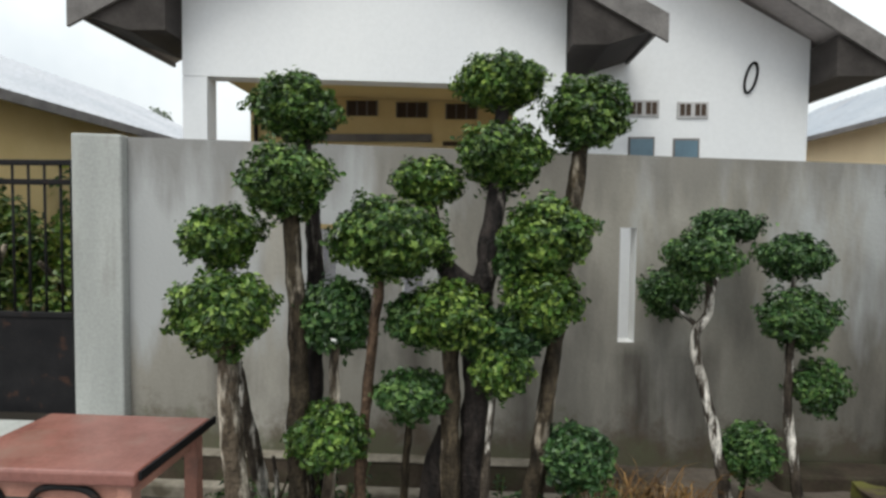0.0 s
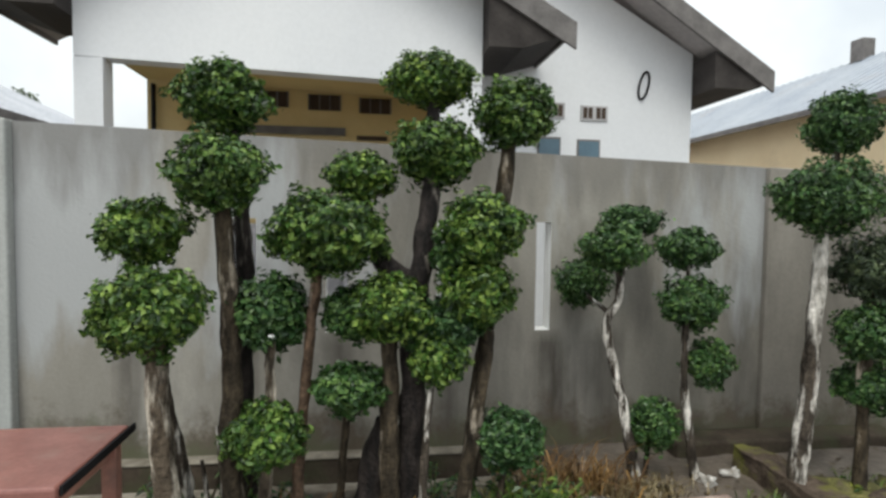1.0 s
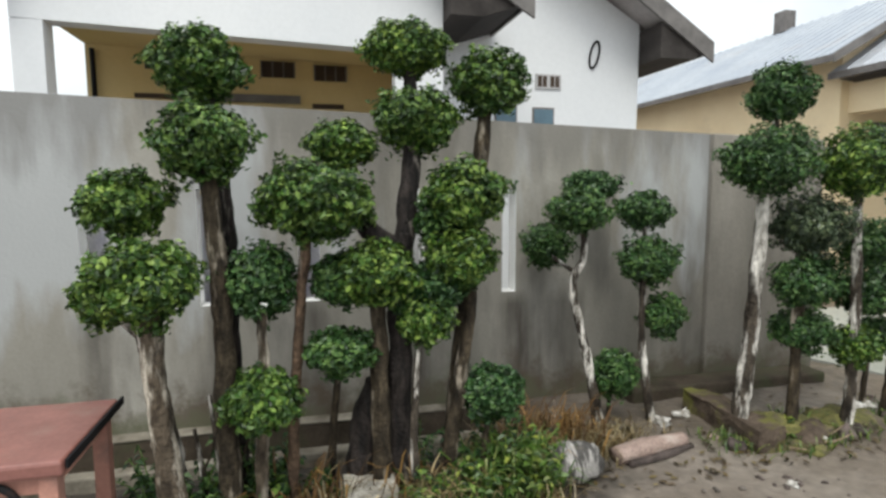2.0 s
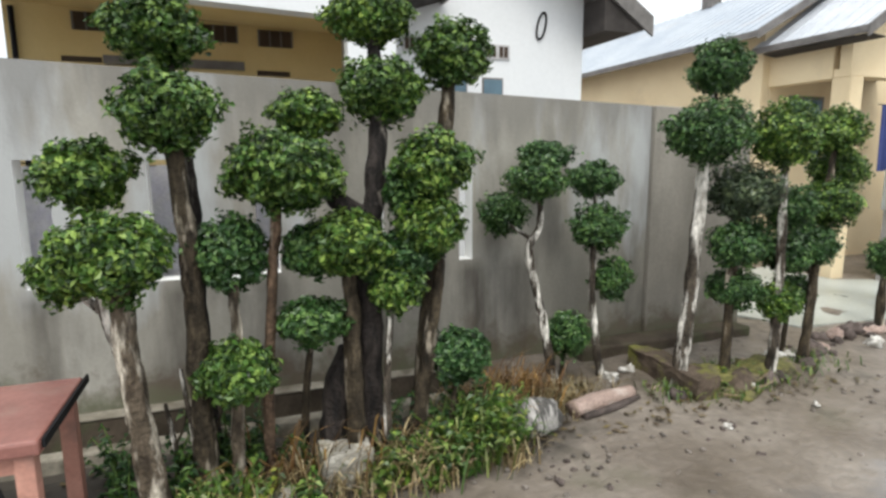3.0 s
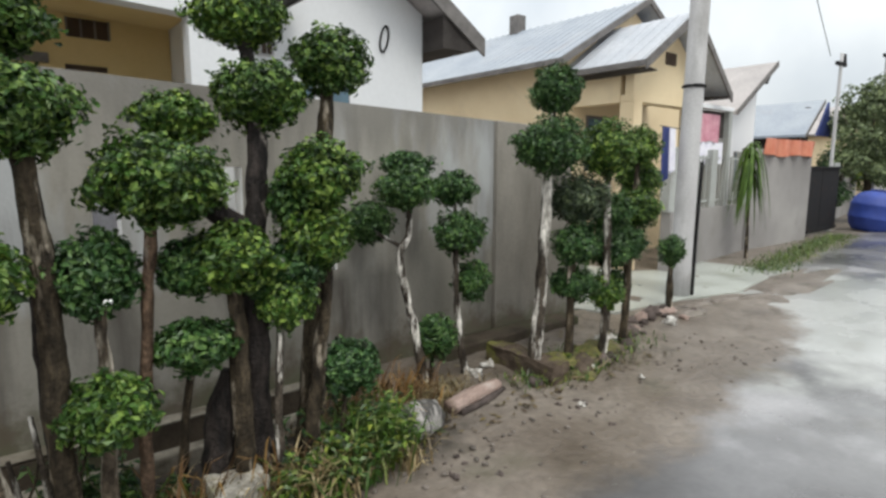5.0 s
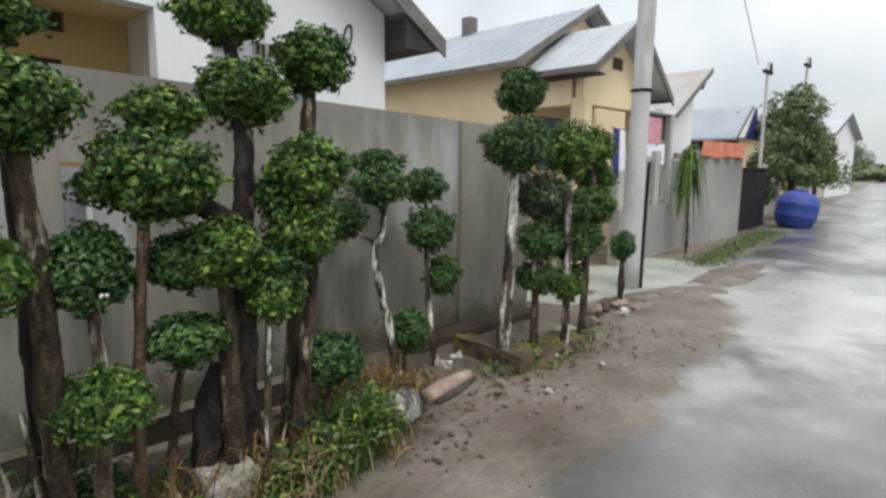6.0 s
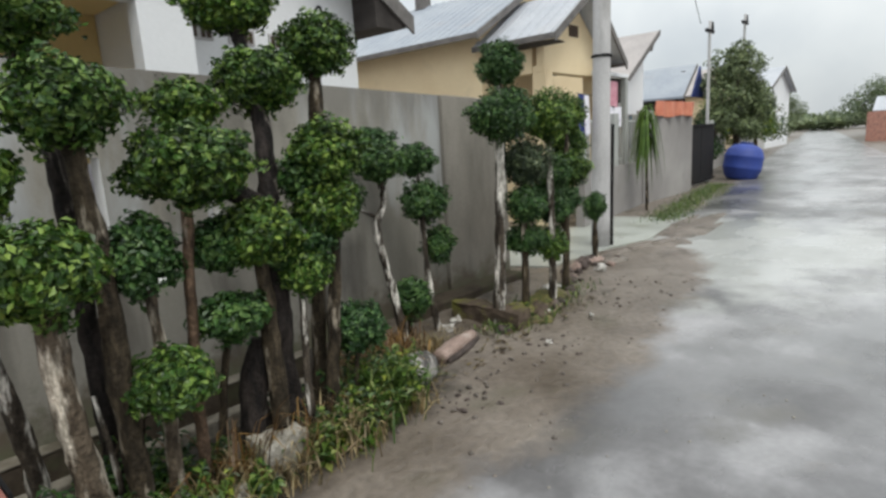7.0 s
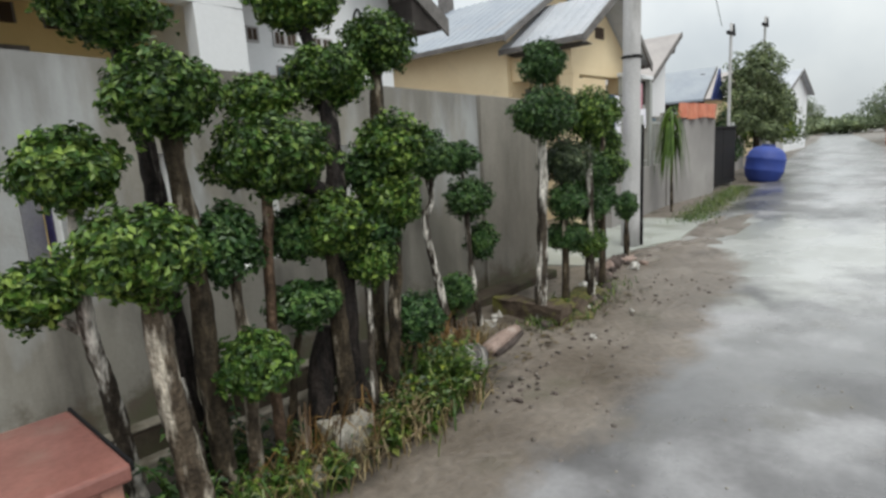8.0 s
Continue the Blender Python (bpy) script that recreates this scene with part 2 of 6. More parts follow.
# mossy concrete, its brown deepened to paint the shadow at the wall foot
M_PLINTH_SHADE = surface("shade_dark_mossy_concrete", [(0.3, (0.04, 0.031, 0.022)), (0.7, (0.1, 0.078, 0.058))], scale=5, rough=0.9, bump=0.5, fine=40, stain=(0.07, 0.075, 0.04), stain_scale=3)
# extra white, so the slot linings imitate bright light coming through the slots
M_BRIGHT_WHITE = surface("bright_white", [(0.3, (0.82, 0.82, 0.81)), (0.7, (0.88, 0.88, 0.87))], scale=5, rough=0.9, bump=0.1, fine=50, grain=0.03)
M_STEP = surface("pale_dirty_concrete", [(0.3, (0.15, 0.13, 0.1)), (0.7, (0.29, 0.26, 0.21))], scale=4, rough=0.85, bump=0.5, fine=40, stain=(0.1, 0.085, 0.06), stain_scale=5, stain_at=(0.48, 0.62), grain=0.25)
M_WHITE = surface("white_house_paint", [(0.3, (0.69, 0.7, 0.72)), (0.7, (0.76, 0.765, 0.775))], scale=1.0, rough=0.8, bump=0.08, fine=30, stain=(0.66, 0.66, 0.66), stain_scale=1.6, stain_at=(0.6, 0.85), stretch=(1, 1, 0.4), grain=0.03)
M_YELLOW = surface("ochre_yellow_paint", [(0.3, (0.6, 0.45, 0.2)), (0.7, (0.7, 0.55, 0.28))], scale=1.5, rough=0.75, bump=0.08, fine=30, grain=0.03)
M_CREAM = surface("cream_house_paint", [(0.3, (0.72, 0.57, 0.36)), (0.7, (0.8, 0.66, 0.44))], scale=1.3, rough=0.8, bump=0.08, fine=30, stain=(0.6, 0.48, 0.32), stain_scale=1.5, stain_at=(0.6, 0.85), grain=0.03)
# weathered boards, darkened further so the colour carries the shade under the eaves
M_SHADE_BOARDS = surface("shade_dark_weathered_boards", [(0.3, (0.03, 0.026, 0.024)), (0.7, (0.068, 0.06, 0.056))], scale=5, rough=0.85, bump=0.4, fine=40, stretch=(1, 0.3, 1))
M_BARGE = surface("grey_weathered_bargeboard", [(0.3, (0.1, 0.092, 0.088)), (0.7, (0.2, 0.186, 0.178))], scale=6, rough=0.85, bump=0.4, fine=50)
M_TIN = surface("grey_blue_roof_sheet", [(0.3, (0.27, 0.3, 0.35)), (0.7, (0.38, 0.405, 0.44))], scale=1.2, rough=0.6, bump=0.2, fine=20, stain=(0.36, 0.33, 0.32), stain_scale=1.0, stain_at=(0.6, 0.85))
M_TIN_PALE = surface("pale_roof_sheet", [(0.3, (0.38, 0.4, 0.44)), (0.7, (0.5, 0.51, 0.54))], scale=1.2, rough=0.6, bump=0.2, fine=20, stain=(0.5, 0.48, 0.48), stain_scale=1.3, stain_at=(0.6, 0.85))
M_TIN_PINK = surface("weathered_pinkish_roof_sheet", [(0.3, (0.33, 0.3, 0.29)), (0.7, (0.46, 0.42, 0.405))], scale=1.2, rough=0.6, bump=0.2, fine=20)
M_GLASS_BLUE = surface("blue_grey_window_glass", [(0.3, (0.07, 0.12, 0.16)), (0.7, (0.1, 0.17, 0.22))], scale=3, rough=0.12, rough_var=0.05, bump=0.02)
M_DARK = surface("black_painted_steel", [(0.3, (0.008, 0.008, 0.009)), (0.7, (0.018, 0.017, 0.018))], scale=6, rough=0.75, bump=0.15, stain=(0.06, 0.03, 0.02), stain_scale=8, stain_at=(0.6, 0.75))
M_DARK.node_tree.nodes["Principled BSDF"].inputs["Specular IOR Level"].default_value = 0.15
# dark brown that paints the shade inside vents, which are solid boxes
M_HOLE = surface("vent_cavity_shade", [(0.3, (0.04, 0.025, 0.015)), (0.7, (0.07, 0.045, 0.03))], scale=6, rough=0.9)
M_RED = surface("red_painted_wood", [(0.3, (0.19, 0.078, 0.064)), (0.7, (0.28, 0.122, 0.1))], scale=5, rough=0.2, bump=0.2, fine=45, stain=(0.24, 0.15, 0.12), stain_scale=3, stain_at=(0.5, 0.72), rough_var=0.1)
M_REDLEG = surface("faded_pink_painted_wood", [(0.3, (0.35, 0.16, 0.12)), (0.7, (0.5, 0.26, 0.2))], scale=7, rough=0.7, bump=0.3, stain=(0.2, 0.12, 0.1), stain_scale=6)
M_POLE = surface("grey_concrete_pole", [(0.3, (0.42, 0.41, 0.41)), (0.7, (0.56, 0.55, 0.55))], scale=4, rough=0.85, bump=0.3, fine=60, stain=(0.25, 0.24, 0.23), stain_scale=2.5, stretch=(1, 1, 0.3))
M_BLUE = surface("blue_plastic_drum", [(0.3, (0.018, 0.04, 0.22)), (0.7, (0.03, 0.065, 0.31))], scale=3, rough=0.6, bump=0.1)
M_NAVY = surface("navy_tarpaulin", [(0.3, (0.02, 0.03, 0.12)), (0.7, (0.03, 0.05, 0.2))], scale=3, rough=0.6, bump=0.3)
M_ORANGE = surface("orange_red_tarpaulin", [(0.3, (0.5, 0.14, 0.075)), (0.7, (0.62, 0.24, 0.15))], scale=5, rough=0.6, bump=0.3)
M_PURPLE = surface("purple_cotton_cloth", [(0.3, (0.1, 0.08, 0.26)), (0.7, (0.2, 0.17, 0.42))], scale=8, rough=0.9, bump=0.3)
M_LILAC = surface("pale_lilac_cloth", [(0.3, (0.7, 0.68, 0.8)), (0.7, (0.86, 0.85, 0.88))], scale=8, rough=0.9, bump=0.3)
M_PINK = surface("faded_pink_cloth", [(0.3, (0.5, 0.2, 0.26)), (0.7, (0.66, 0.36, 0.42))], scale=8, rough=0.9, bump=0.3)
M_STONE = surface("pale_concrete_lump", [(0.3, (0.22, 0.2, 0.165)), (0.7, (0.5, 0.47, 0.41))], scale=9, rough=0.9, bump=0.7, fine=60, stain=(0.2, 0.19, 0.1), stain_scale=7, grain=0.35)
M_STICK = surface("dry_stick_bark", [(0.3, (0.12, 0.085, 0.05)), (0.7, (0.3, 0.23, 0.15))], scale=30, rough=0.9, bump=0.4, vary=0.4)
M_KERB = surface("mossy_broken_kerb", [(0.3, (0.05, 0.036, 0.026)), (0.7, (0.13, 0.098, 0.074))], scale=9, rough=0.9, bump=0.8, fine=50, stain=(0.13, 0.125, 0.035), stain_scale=5, stain_at=(0.5, 0.62), grain=0.35)
M_MOSS = surface("yellow_green_moss", [(0.3, (0.05, 0.042, 0.018)), (0.5, (0.12, 0.115, 0.03)), (0.7, (0.2, 0.18, 0.06))], scale=14, rough=0.95, bump=0.9, fine=70, stain=(0.09, 0.068, 0.05), stain_scale=6, stain_at=(0.5, 0.6), grain=0.4)
M_SACK = surface("striped_dirty_sack", [(0.44, (0.06, 0.055, 0.05)), (0.56, (0.34, 0.32, 0.3))], scale=11, rough=0.8, bump=0.6, fine=50, stretch=(3.0, 0.7, 0.7), grain=0.3)
M_LOG = surface("pinkish_peeled_log", [(0.3, (0.24, 0.165, 0.135)), (0.7, (0.42, 0.315, 0.27))], scale=9, rough=0.7, bump=0.8, stain=(0.52, 0.47, 0.42), stain_scale=6, stretch=(0.4, 1, 1), grain=0.3)
M_LITTER = surface("white_plastic_litter", [(0.35, (0.3, 0.27, 0.23)), (0.6, (0.66, 0.64, 0.6))], scale=22, rough=0.6, bump=0.8)
M_DARKROCK = surface("dark_rubble", [(0.3, (0.05, 0.04, 0.035)), (0.7, (0.14, 0.11, 0.1))], scale=20, rough=0.9, bump=0.6, vary=0.4)
M_PEBBLE = surface("grey_pebble", [(0.3, (0.07, 0.057, 0.047)), (0.7, (0.19, 0.163, 0.14))], scale=25, rough=0.8, bump=0.4, vary=0.4)
M_LEAF = leaf_material("glossy_green_leaf", (0.011, 0.033, 0.007), (0.064, 0.138, 0.026), (0.205, 0.295, 0.072))
M_LEAF_DARK = leaf_material("dark_green_leaf", (0.013, 0.037, 0.012), (0.04, 0.1, 0.03), (0.11, 0.19, 0.066))
M_LEAF_DRY = leaf_material("greyish_dry_leaf", (0.032, 0.05, 0.03), (0.07, 0.1, 0.058), (0.13, 0.165, 0.09))
M_LEAF_YEL = leaf_material("yellowish_green_leaf", (0.025, 0.06, 0.012), (0.085, 0.155, 0.027), (0.25, 0.29, 0.06))
M_GRASS = leaf_material("weed_blade", (0.035, 0.075, 0.016), (0.09, 0.155, 0.032), (0.22, 0.25, 0.08))
M_STRAW = leaf_material("dry_straw_blade", (0.11, 0.078, 0.042), (0.22, 0.165, 0.095), (0.38, 0.31, 0.2))
M_RUSTLEAF = leaf_material("rusty_dead_blade", (0.05, 0.026, 0.012), (0.14, 0.075, 0.03), (0.27, 0.16, 0.06))
M_LITTERLEAF = leaf_material("fallen_leaf", (0.025, 0.018, 0.012), (0.07, 0.048, 0.026), (0.17, 0.13, 0.06))
# leaf colours lifted and greyed to paint in the haze of distance
M_FAR_HAZED = leaf_material("haze_paled_leaf", (0.07, 0.1, 0.055), (0.14, 0.185, 0.1), (0.24, 0.29, 0.17))
M_BARK = bark_material("dark_grey_bark", (0.022, 0.017, 0.011), (0.088, 0.069, 0.046), (0.45, 0.4, 0.33), 0.535)
M_BARK_RED = bark_material("reddish_brown_bark", (0.065, 0.042, 0.028), (0.165, 0.11, 0.075), (0.36, 0.31, 0.26), 0.6)
M_BARK_PALE = bark_material("bark_with_white_lichen", (0.035, 0.028, 0.022), (0.1, 0.083, 0.066), (0.74, 0.72, 0.68), 0.5, 15.0)
M_BARK_PATCHY = bark_material("pale_patchy_brown_bark", (0.05, 0.037, 0.026), (0.135, 0.108, 0.08), (0.64, 0.59, 0.51), 0.485, 6.0)
M_BARK_WHITE = bark_material("bark_with_broad_white_lichen", (0.035, 0.028, 0.022), (0.1, 0.083, 0.066), (0.76, 0.74, 0.7), 0.455, 9.0)
M_BARK_BLACK = bark_material("wet_black_bark", (0.012, 0.01, 0.01), (0.042, 0.034, 0.031), (0.26, 0.235, 0.21), 0.6)


def earth(into=None):
    """Wet brown earth with paler sand; dark humus along the planting strip by the wall, with the trees' shade painted
    in.
    """
    mt = surface("wet_brown_earth", [(0.3, (0.108, 0.087, 0.068)), (0.5, (0.165, 0.137, 0.112)), (0.7, (0.22, 0.188, 0.158))], scale=1.6, rough=0.42, bump=0.5, fine=18, stain=(0.1, 0.09, 0.06), stain_scale=1.3, stain_at=(0.56, 0.75), rough_var=0.24, dist=0.02, grain=0.22, into=into)
    nd, lk = mt.node_tree.nodes, mt.node_tree.links
    bs = into[1] if into else nd["Principled BSDF"]
    old = bs.inputs["Base Color"].links[0].from_socket
    tc = nd.new("ShaderNodeTexCoord").outputs["Object"]
    sx = nd.new("ShaderNodeSeparateXYZ")
    lk.new(tc, sx.inputs["Vector"])
    n = noise_tex(nd, lk, tc, 2.6, 6.0, 0.65)
    m1 = nd.new("ShaderNodeMapRange")
    m2 = nd.new("ShaderNodeMapRange")
    for m, vals in ((m1, (2.45, 2.95, 0.0, 0.75)), (m2, (0.6, 1.5, 1.0, 0.15))):
        for key, v in zip(("From Min", "From Max", "To Min", "To Max"), vals):
            m.inputs[key].default_value = v
    lk.new(sx.outputs["Y"], m1.inputs["Value"])
    lk.new(sx.outputs["X"], m2.inputs["Value"])
    mu = nd.new("ShaderNodeMath")
    mu.operation = "MULTIPLY"
    lk.new(m1.outputs["Result"], mu.inputs[0])
    lk.new(m2.outputs["Result"], mu.inputs[1])
    ad = nd.new("ShaderNodeMath")
    ad.operation = "ADD"
    lk.new(mu.outputs["Value"], ad.inputs[0])
    lk.new(n.outputs["Fac"], ad.inputs[1])
    rp = ramp(nd, [(0.62, (0, 0, 0)), (0.95, (1, 1, 1))])
    lk.new(ad.outputs["Value"], rp.inputs["Fac"])
    # near-black humus tone also paints the shade between the trunks
    lk.new(blend(nd, lk, rp.outputs["Color"], old, (0.035, 0.028, 0.021)), bs.inputs["Base Color"])
    wet = bs.inputs["Roughness"].links[0].from_socket
    lk.new(blend(nd, lk, rp.outputs["Color"], wet, (0.85, 0.85, 0.85)), bs.inputs["Roughness"])
    return mt


def road_material():
    """Wet pale concrete with films of water in patches; earth is washed over its edge."""
    mt = surface("wet_grey_concrete_road", [(0.38, (0.066, 0.062, 0.062)), (0.5, (0.115, 0.109, 0.11)), (0.58, (0.23, 0.222, 0.226)), (0.7, (0.33, 0.32, 0.326))], scale=0.75, rough=0.5, bump=0.25, fine=30, stain=(0.1, 0.092, 0.082), stain_scale=1.3, stain_at=(0.54, 0.66), dist=0.006)
    nd, lk = mt.node_tree.nodes, mt.node_tree.links
    bs = nd["Principled BSDF"]
    tc = nd.new("ShaderNodeTexCoord").outputs["Object"]
    n = noise_tex(nd, lk, tc, 0.8, 7.0, 0.6, (0.7, 1, 1))
    r = ramp(nd, [(0.43, (0.2, 0.2, 0.2)), (0.5, (0.28, 0.28, 0.28)), (0.58, (0.44, 0.44, 0.44))])
    lk.new(n.outputs["Fac"], r.inputs["Fac"])
    lk.new(r.outputs["Color"], bs.inputs["Roughness"])
    film = ramp(nd, [(0.42, (1, 1, 1)), (0.56, (0.5, 0.5, 0.5))])
    lk.new(n.outputs["Fac"], film.inputs["Fac"])
    lk.new(film.outputs["Color"], bs.inputs["Coat Weight"])
    bs.inputs["Coat Roughness"].default_value = 0.3
    away = nd.new("ShaderNodeVectorMath")
    away.operation = "DISTANCE"
    away.inputs[1].default_value = (6.3, 2.9, 0.0)
    lk.new(tc, away.inputs[0])
    wash = nd.new("ShaderNodeMapRange")
    for key, v in (("From Min", 0.6), ("From Max", 4.4), ("To Min", 0.42), ("To Max", -0.25)):
        wash.inputs[key].default_value = v
    lk.new(away.outputs["Value"], wash.inputs["Value"])
    wn2 = noise_tex(nd, lk, tc, 1.4, 6.0, 0.62)
    wad = nd.new("ShaderNodeMath")
    wad.operation = "ADD"
    lk.new(wash.outputs["Result"], wad.inputs[0])
    lk.new(wn2.outputs["Fac"], wad.inputs[1])
    wr = ramp(nd, [(0.48, (0, 0, 0)), (0.72, (0.85, 0.85, 0.85))])
    lk.new(wad.outputs["Value"], wr.inputs["Fac"])
    base = bs.inputs["Base Color"].links[0].from_socket
    lk.new(blend(nd, lk, wr.outputs["Color"], base, (0.4, 0.405, 0.385)), bs.inputs["Base Color"])
    b2 = nd.new("ShaderNodeBsdfPrincipled")
    earth((mt, b2))
    at = nd.new("ShaderNodeAttribute")
    at.attribute_name = "verge"
    dn = noise_tex(nd, lk, tc, 1.7, 7.0, 0.68)
    ad = nd.new("ShaderNodeMath")
    ad.operation = "MULTIPLY_ADD"
    ad.inputs[1].default_value = 0.75
    lk.new(at.outputs["Fac"], ad.inputs[0])
    lk.new(dn.outputs["Fac"], ad.inputs[2])
    dr = ramp(nd, [(0.62, (0, 0, 0)), (0.9, (1, 1, 1))])
    lk.new(ad.outputs["Value"], dr.inputs["Fac"])
    mx = nd.new("ShaderNodeMixShader")
    lk.new(dr.outputs["Color"], mx.inputs["Fac"])
    lk.new(bs.outputs["BSDF"], mx.inputs[1])
    lk.new(b2.outputs["BSDF"], mx.inputs[2])
    lk.new(mx.outputs["Shader"], nd["Material Output"].inputs["Surface"])
    return mt


for mt in (M_KERB, M_PLINTH_SHADE, M_SHADE_BOARDS, M_DARKROCK):
    mt.node_tree.nodes["Principled BSDF"].inputs["Specular IOR Level"].default_value = 0.2
M_GROUND = earth()
M_ROAD = road_material()


# ---- mesh helpers ----
def mesh_of(name, verts, faces, smooth=False):
    me = bpy.data.meshes.new(name)
    me.from_pydata([tuple(map(float, v)) for v in verts], [], [tuple(map(int, f)) for f in faces])
    if smooth:
        me.polygons.foreach_set("use_smooth", [True] * len(me.polygons))
    me.update()
    return me


def bm_mesh(name, bm, smooth=False):
    bmesh.ops.recalc_face_normals(bm, faces=bm.faces)
    me = bpy.data.meshes.new(name)
    bm.to_mesh(me)
    bm.free()
    if smooth:
        me.polygons.foreach_set("use_smooth", [True] * len(me.polygons))
    return me


def thing(name, at, label, category, group="", kind=""):
    ob = new(name)
    ob.empty_display_size = 0.1
    ob.location = at
    return tagged(ob, label, category, group, kind)


def part(name, data, material, parent, label=""):
    """One mesh, given in world places, under a thing or a part."""
    me = bm_mesh(name, data) if isinstance(data, bmesh.types.BMesh) else data
    top = parent
    while top.parent:
        top = top.parent
    me.transform(Matrix.Translation(-top.location))
    me.materials.append(material)
    ob = new(name, me)
    ob.parent = parent
    return tagged(ob, label)


def solo(name, data, material, label, category, group="", kind=""):
    """A thing of one mesh, given in world places, with its origin at its base."""
    me = bm_mesh(name, data) if isinstance(data, bmesh.types.BMesh) else data
    co_ = np.array([v.co for v in me.vertices])
    lo, hi = co_.min(0), co_.max(0)
    base = Vector(((lo[0] + hi[0]) / 2, (lo[1] + hi[1]) / 2, lo[2]))
    me.transform(Matrix.Translation(-base))
    me.materials.append(material)
    ob = new(name, me)
    ob.location = base
    return tagged(ob, label, category, group, kind)


def structure(name, data, material, label, category):
    me = bm_mesh(name, data) if isinstance(data, bmesh.types.BMesh) else data
    me.materials.append(material)
    return tagged(new(name, me), label, category, "", "structure")


def add_box(bm, lo, hi, bevel=0.0, lift=None):
    """A box from corner to corner; lift(x) raises each corner."""
    vs = [bm.verts.new((x, y, z + (lift(x) if lift else 0))) for x in (lo[0], hi[0]) for y in (lo[1], hi[1]) for z in (lo[2], hi[2])]
    fs = [bm.faces.new([vs[i] for i in f]) for f in ((0, 1, 3, 2), (4, 6, 7, 5), (0, 4, 5, 1), (2, 3, 7, 6), (0, 2, 6, 4), (1, 5, 7, 3))]
    if bevel:
        bmesh.ops.recalc_face_normals(bm, faces=fs)
        bmesh.ops.bevel(bm, geom=list({e for f in fs for e in f.edges}), offset=bevel, segments=2, affect="EDGES", profile=0.5)


def box(lo, hi, bevel=0.0, lift=None):
    bm = bmesh.new()
    add_box(bm, lo, hi, bevel, lift)
    return bm


def prism(poly, axis, a, b):
    """A polygon of (u, v) pairs drawn out along axis from a to b: axis 'y' takes (x, z), axis 'x' takes (y, z), axis 'z' takes (x, y)."""
    bm = bmesh.new()
    put = {"y": lambda u, v, w: (u, w, v), "x": lambda u, v, w: (w, u, v), "z": lambda u, v, w: (u, v, w)}[axis]
    r1 = [bm.verts.new(put(u, v, a)) for u, v in poly]
    r2 = [bm.verts.new(put(u, v, b)) for u, v in poly]
    n = len(poly)
    bm.faces.new(r1)
    bm.faces.new(r2[::-1])
    for i in range(n):
        bm.faces.new((r1[i], r2[i], r2[(i + 1) % n], r1[(i + 1) % n]))
    return bm


def curve_points(pts, steps):
    """Points of a smooth line through pts (Catmull-Rom)."""
    p = [np.array(q, float) for q in pts]
    p = [2 * p[0] - p[1]] + p + [2 * p[-1] - p[-2]]
    out = []
    for i in range(1, len(p) - 2):
        for k in range(steps):
            t = k / steps
            a, b, c, d = p[i - 1], p[i], p[i + 1], p[i + 2]
            out.append(0.5 * (2 * b + (c - a) * t + (2 * a - 5 * b + 4 * c - d) * t * t + (3 * b - a - 3 * c + d) * t ** 3))
    out.append(p[-2])
    return out


def tube(name, pts, radii, sides=10, steps=6, knobbly=0.12, seed=0, flare=0.0):
    """A tapered stem along a smooth line, with an uneven girth."""
    line = curve_points(pts, steps)
    rs = np.interp(np.linspace(0, 1, len(line)), np.linspace(0, 1, len(radii)), radii)
    verts, faces = [], []
    for i, c in enumerate(line):
        d = line[min(i + 1, len(line) - 1)] - line[max(i - 1, 0)]
        d = d / np.linalg.norm(d)
        u = np.cross(d, (0.0, 1.0, 0.03))
        u /= np.linalg.norm(u)
        v = np.cross(d, u)
        for k in range(sides):
            a = 2 * math.pi * k / sides
            w = 1 + knobbly * (2 * noise.noise((math.cos(a) * 1.3 + seed * 7.1, math.sin(a) * 1.3, c[2] * 7)) + 0.9 * noise.noise((math.cos(a) * 3.1 + seed * 3.3, math.sin(a) * 3.1, c[2] * 16)))
            if flare and i < 4:
                w *= 1 + flare * (1 - i / 4) * (0.7 + 0.5 * math.sin(3 * a + seed))
            verts.append(c + rs[i] * w * (math.cos(a) * u + math.sin(a) * v))
    for i in range(len(line) - 1):
        for k in range(sides):
            a, b = i * sides + k, i * sides + (k + 1) % sides
            faces.append((a, b, b + sides, a + sides))
    faces.append(list(range(sides))[::-1])
    faces.append([len(verts) - sides + k for k in range(sides)])
    return mesh_of(name, verts, faces, True)


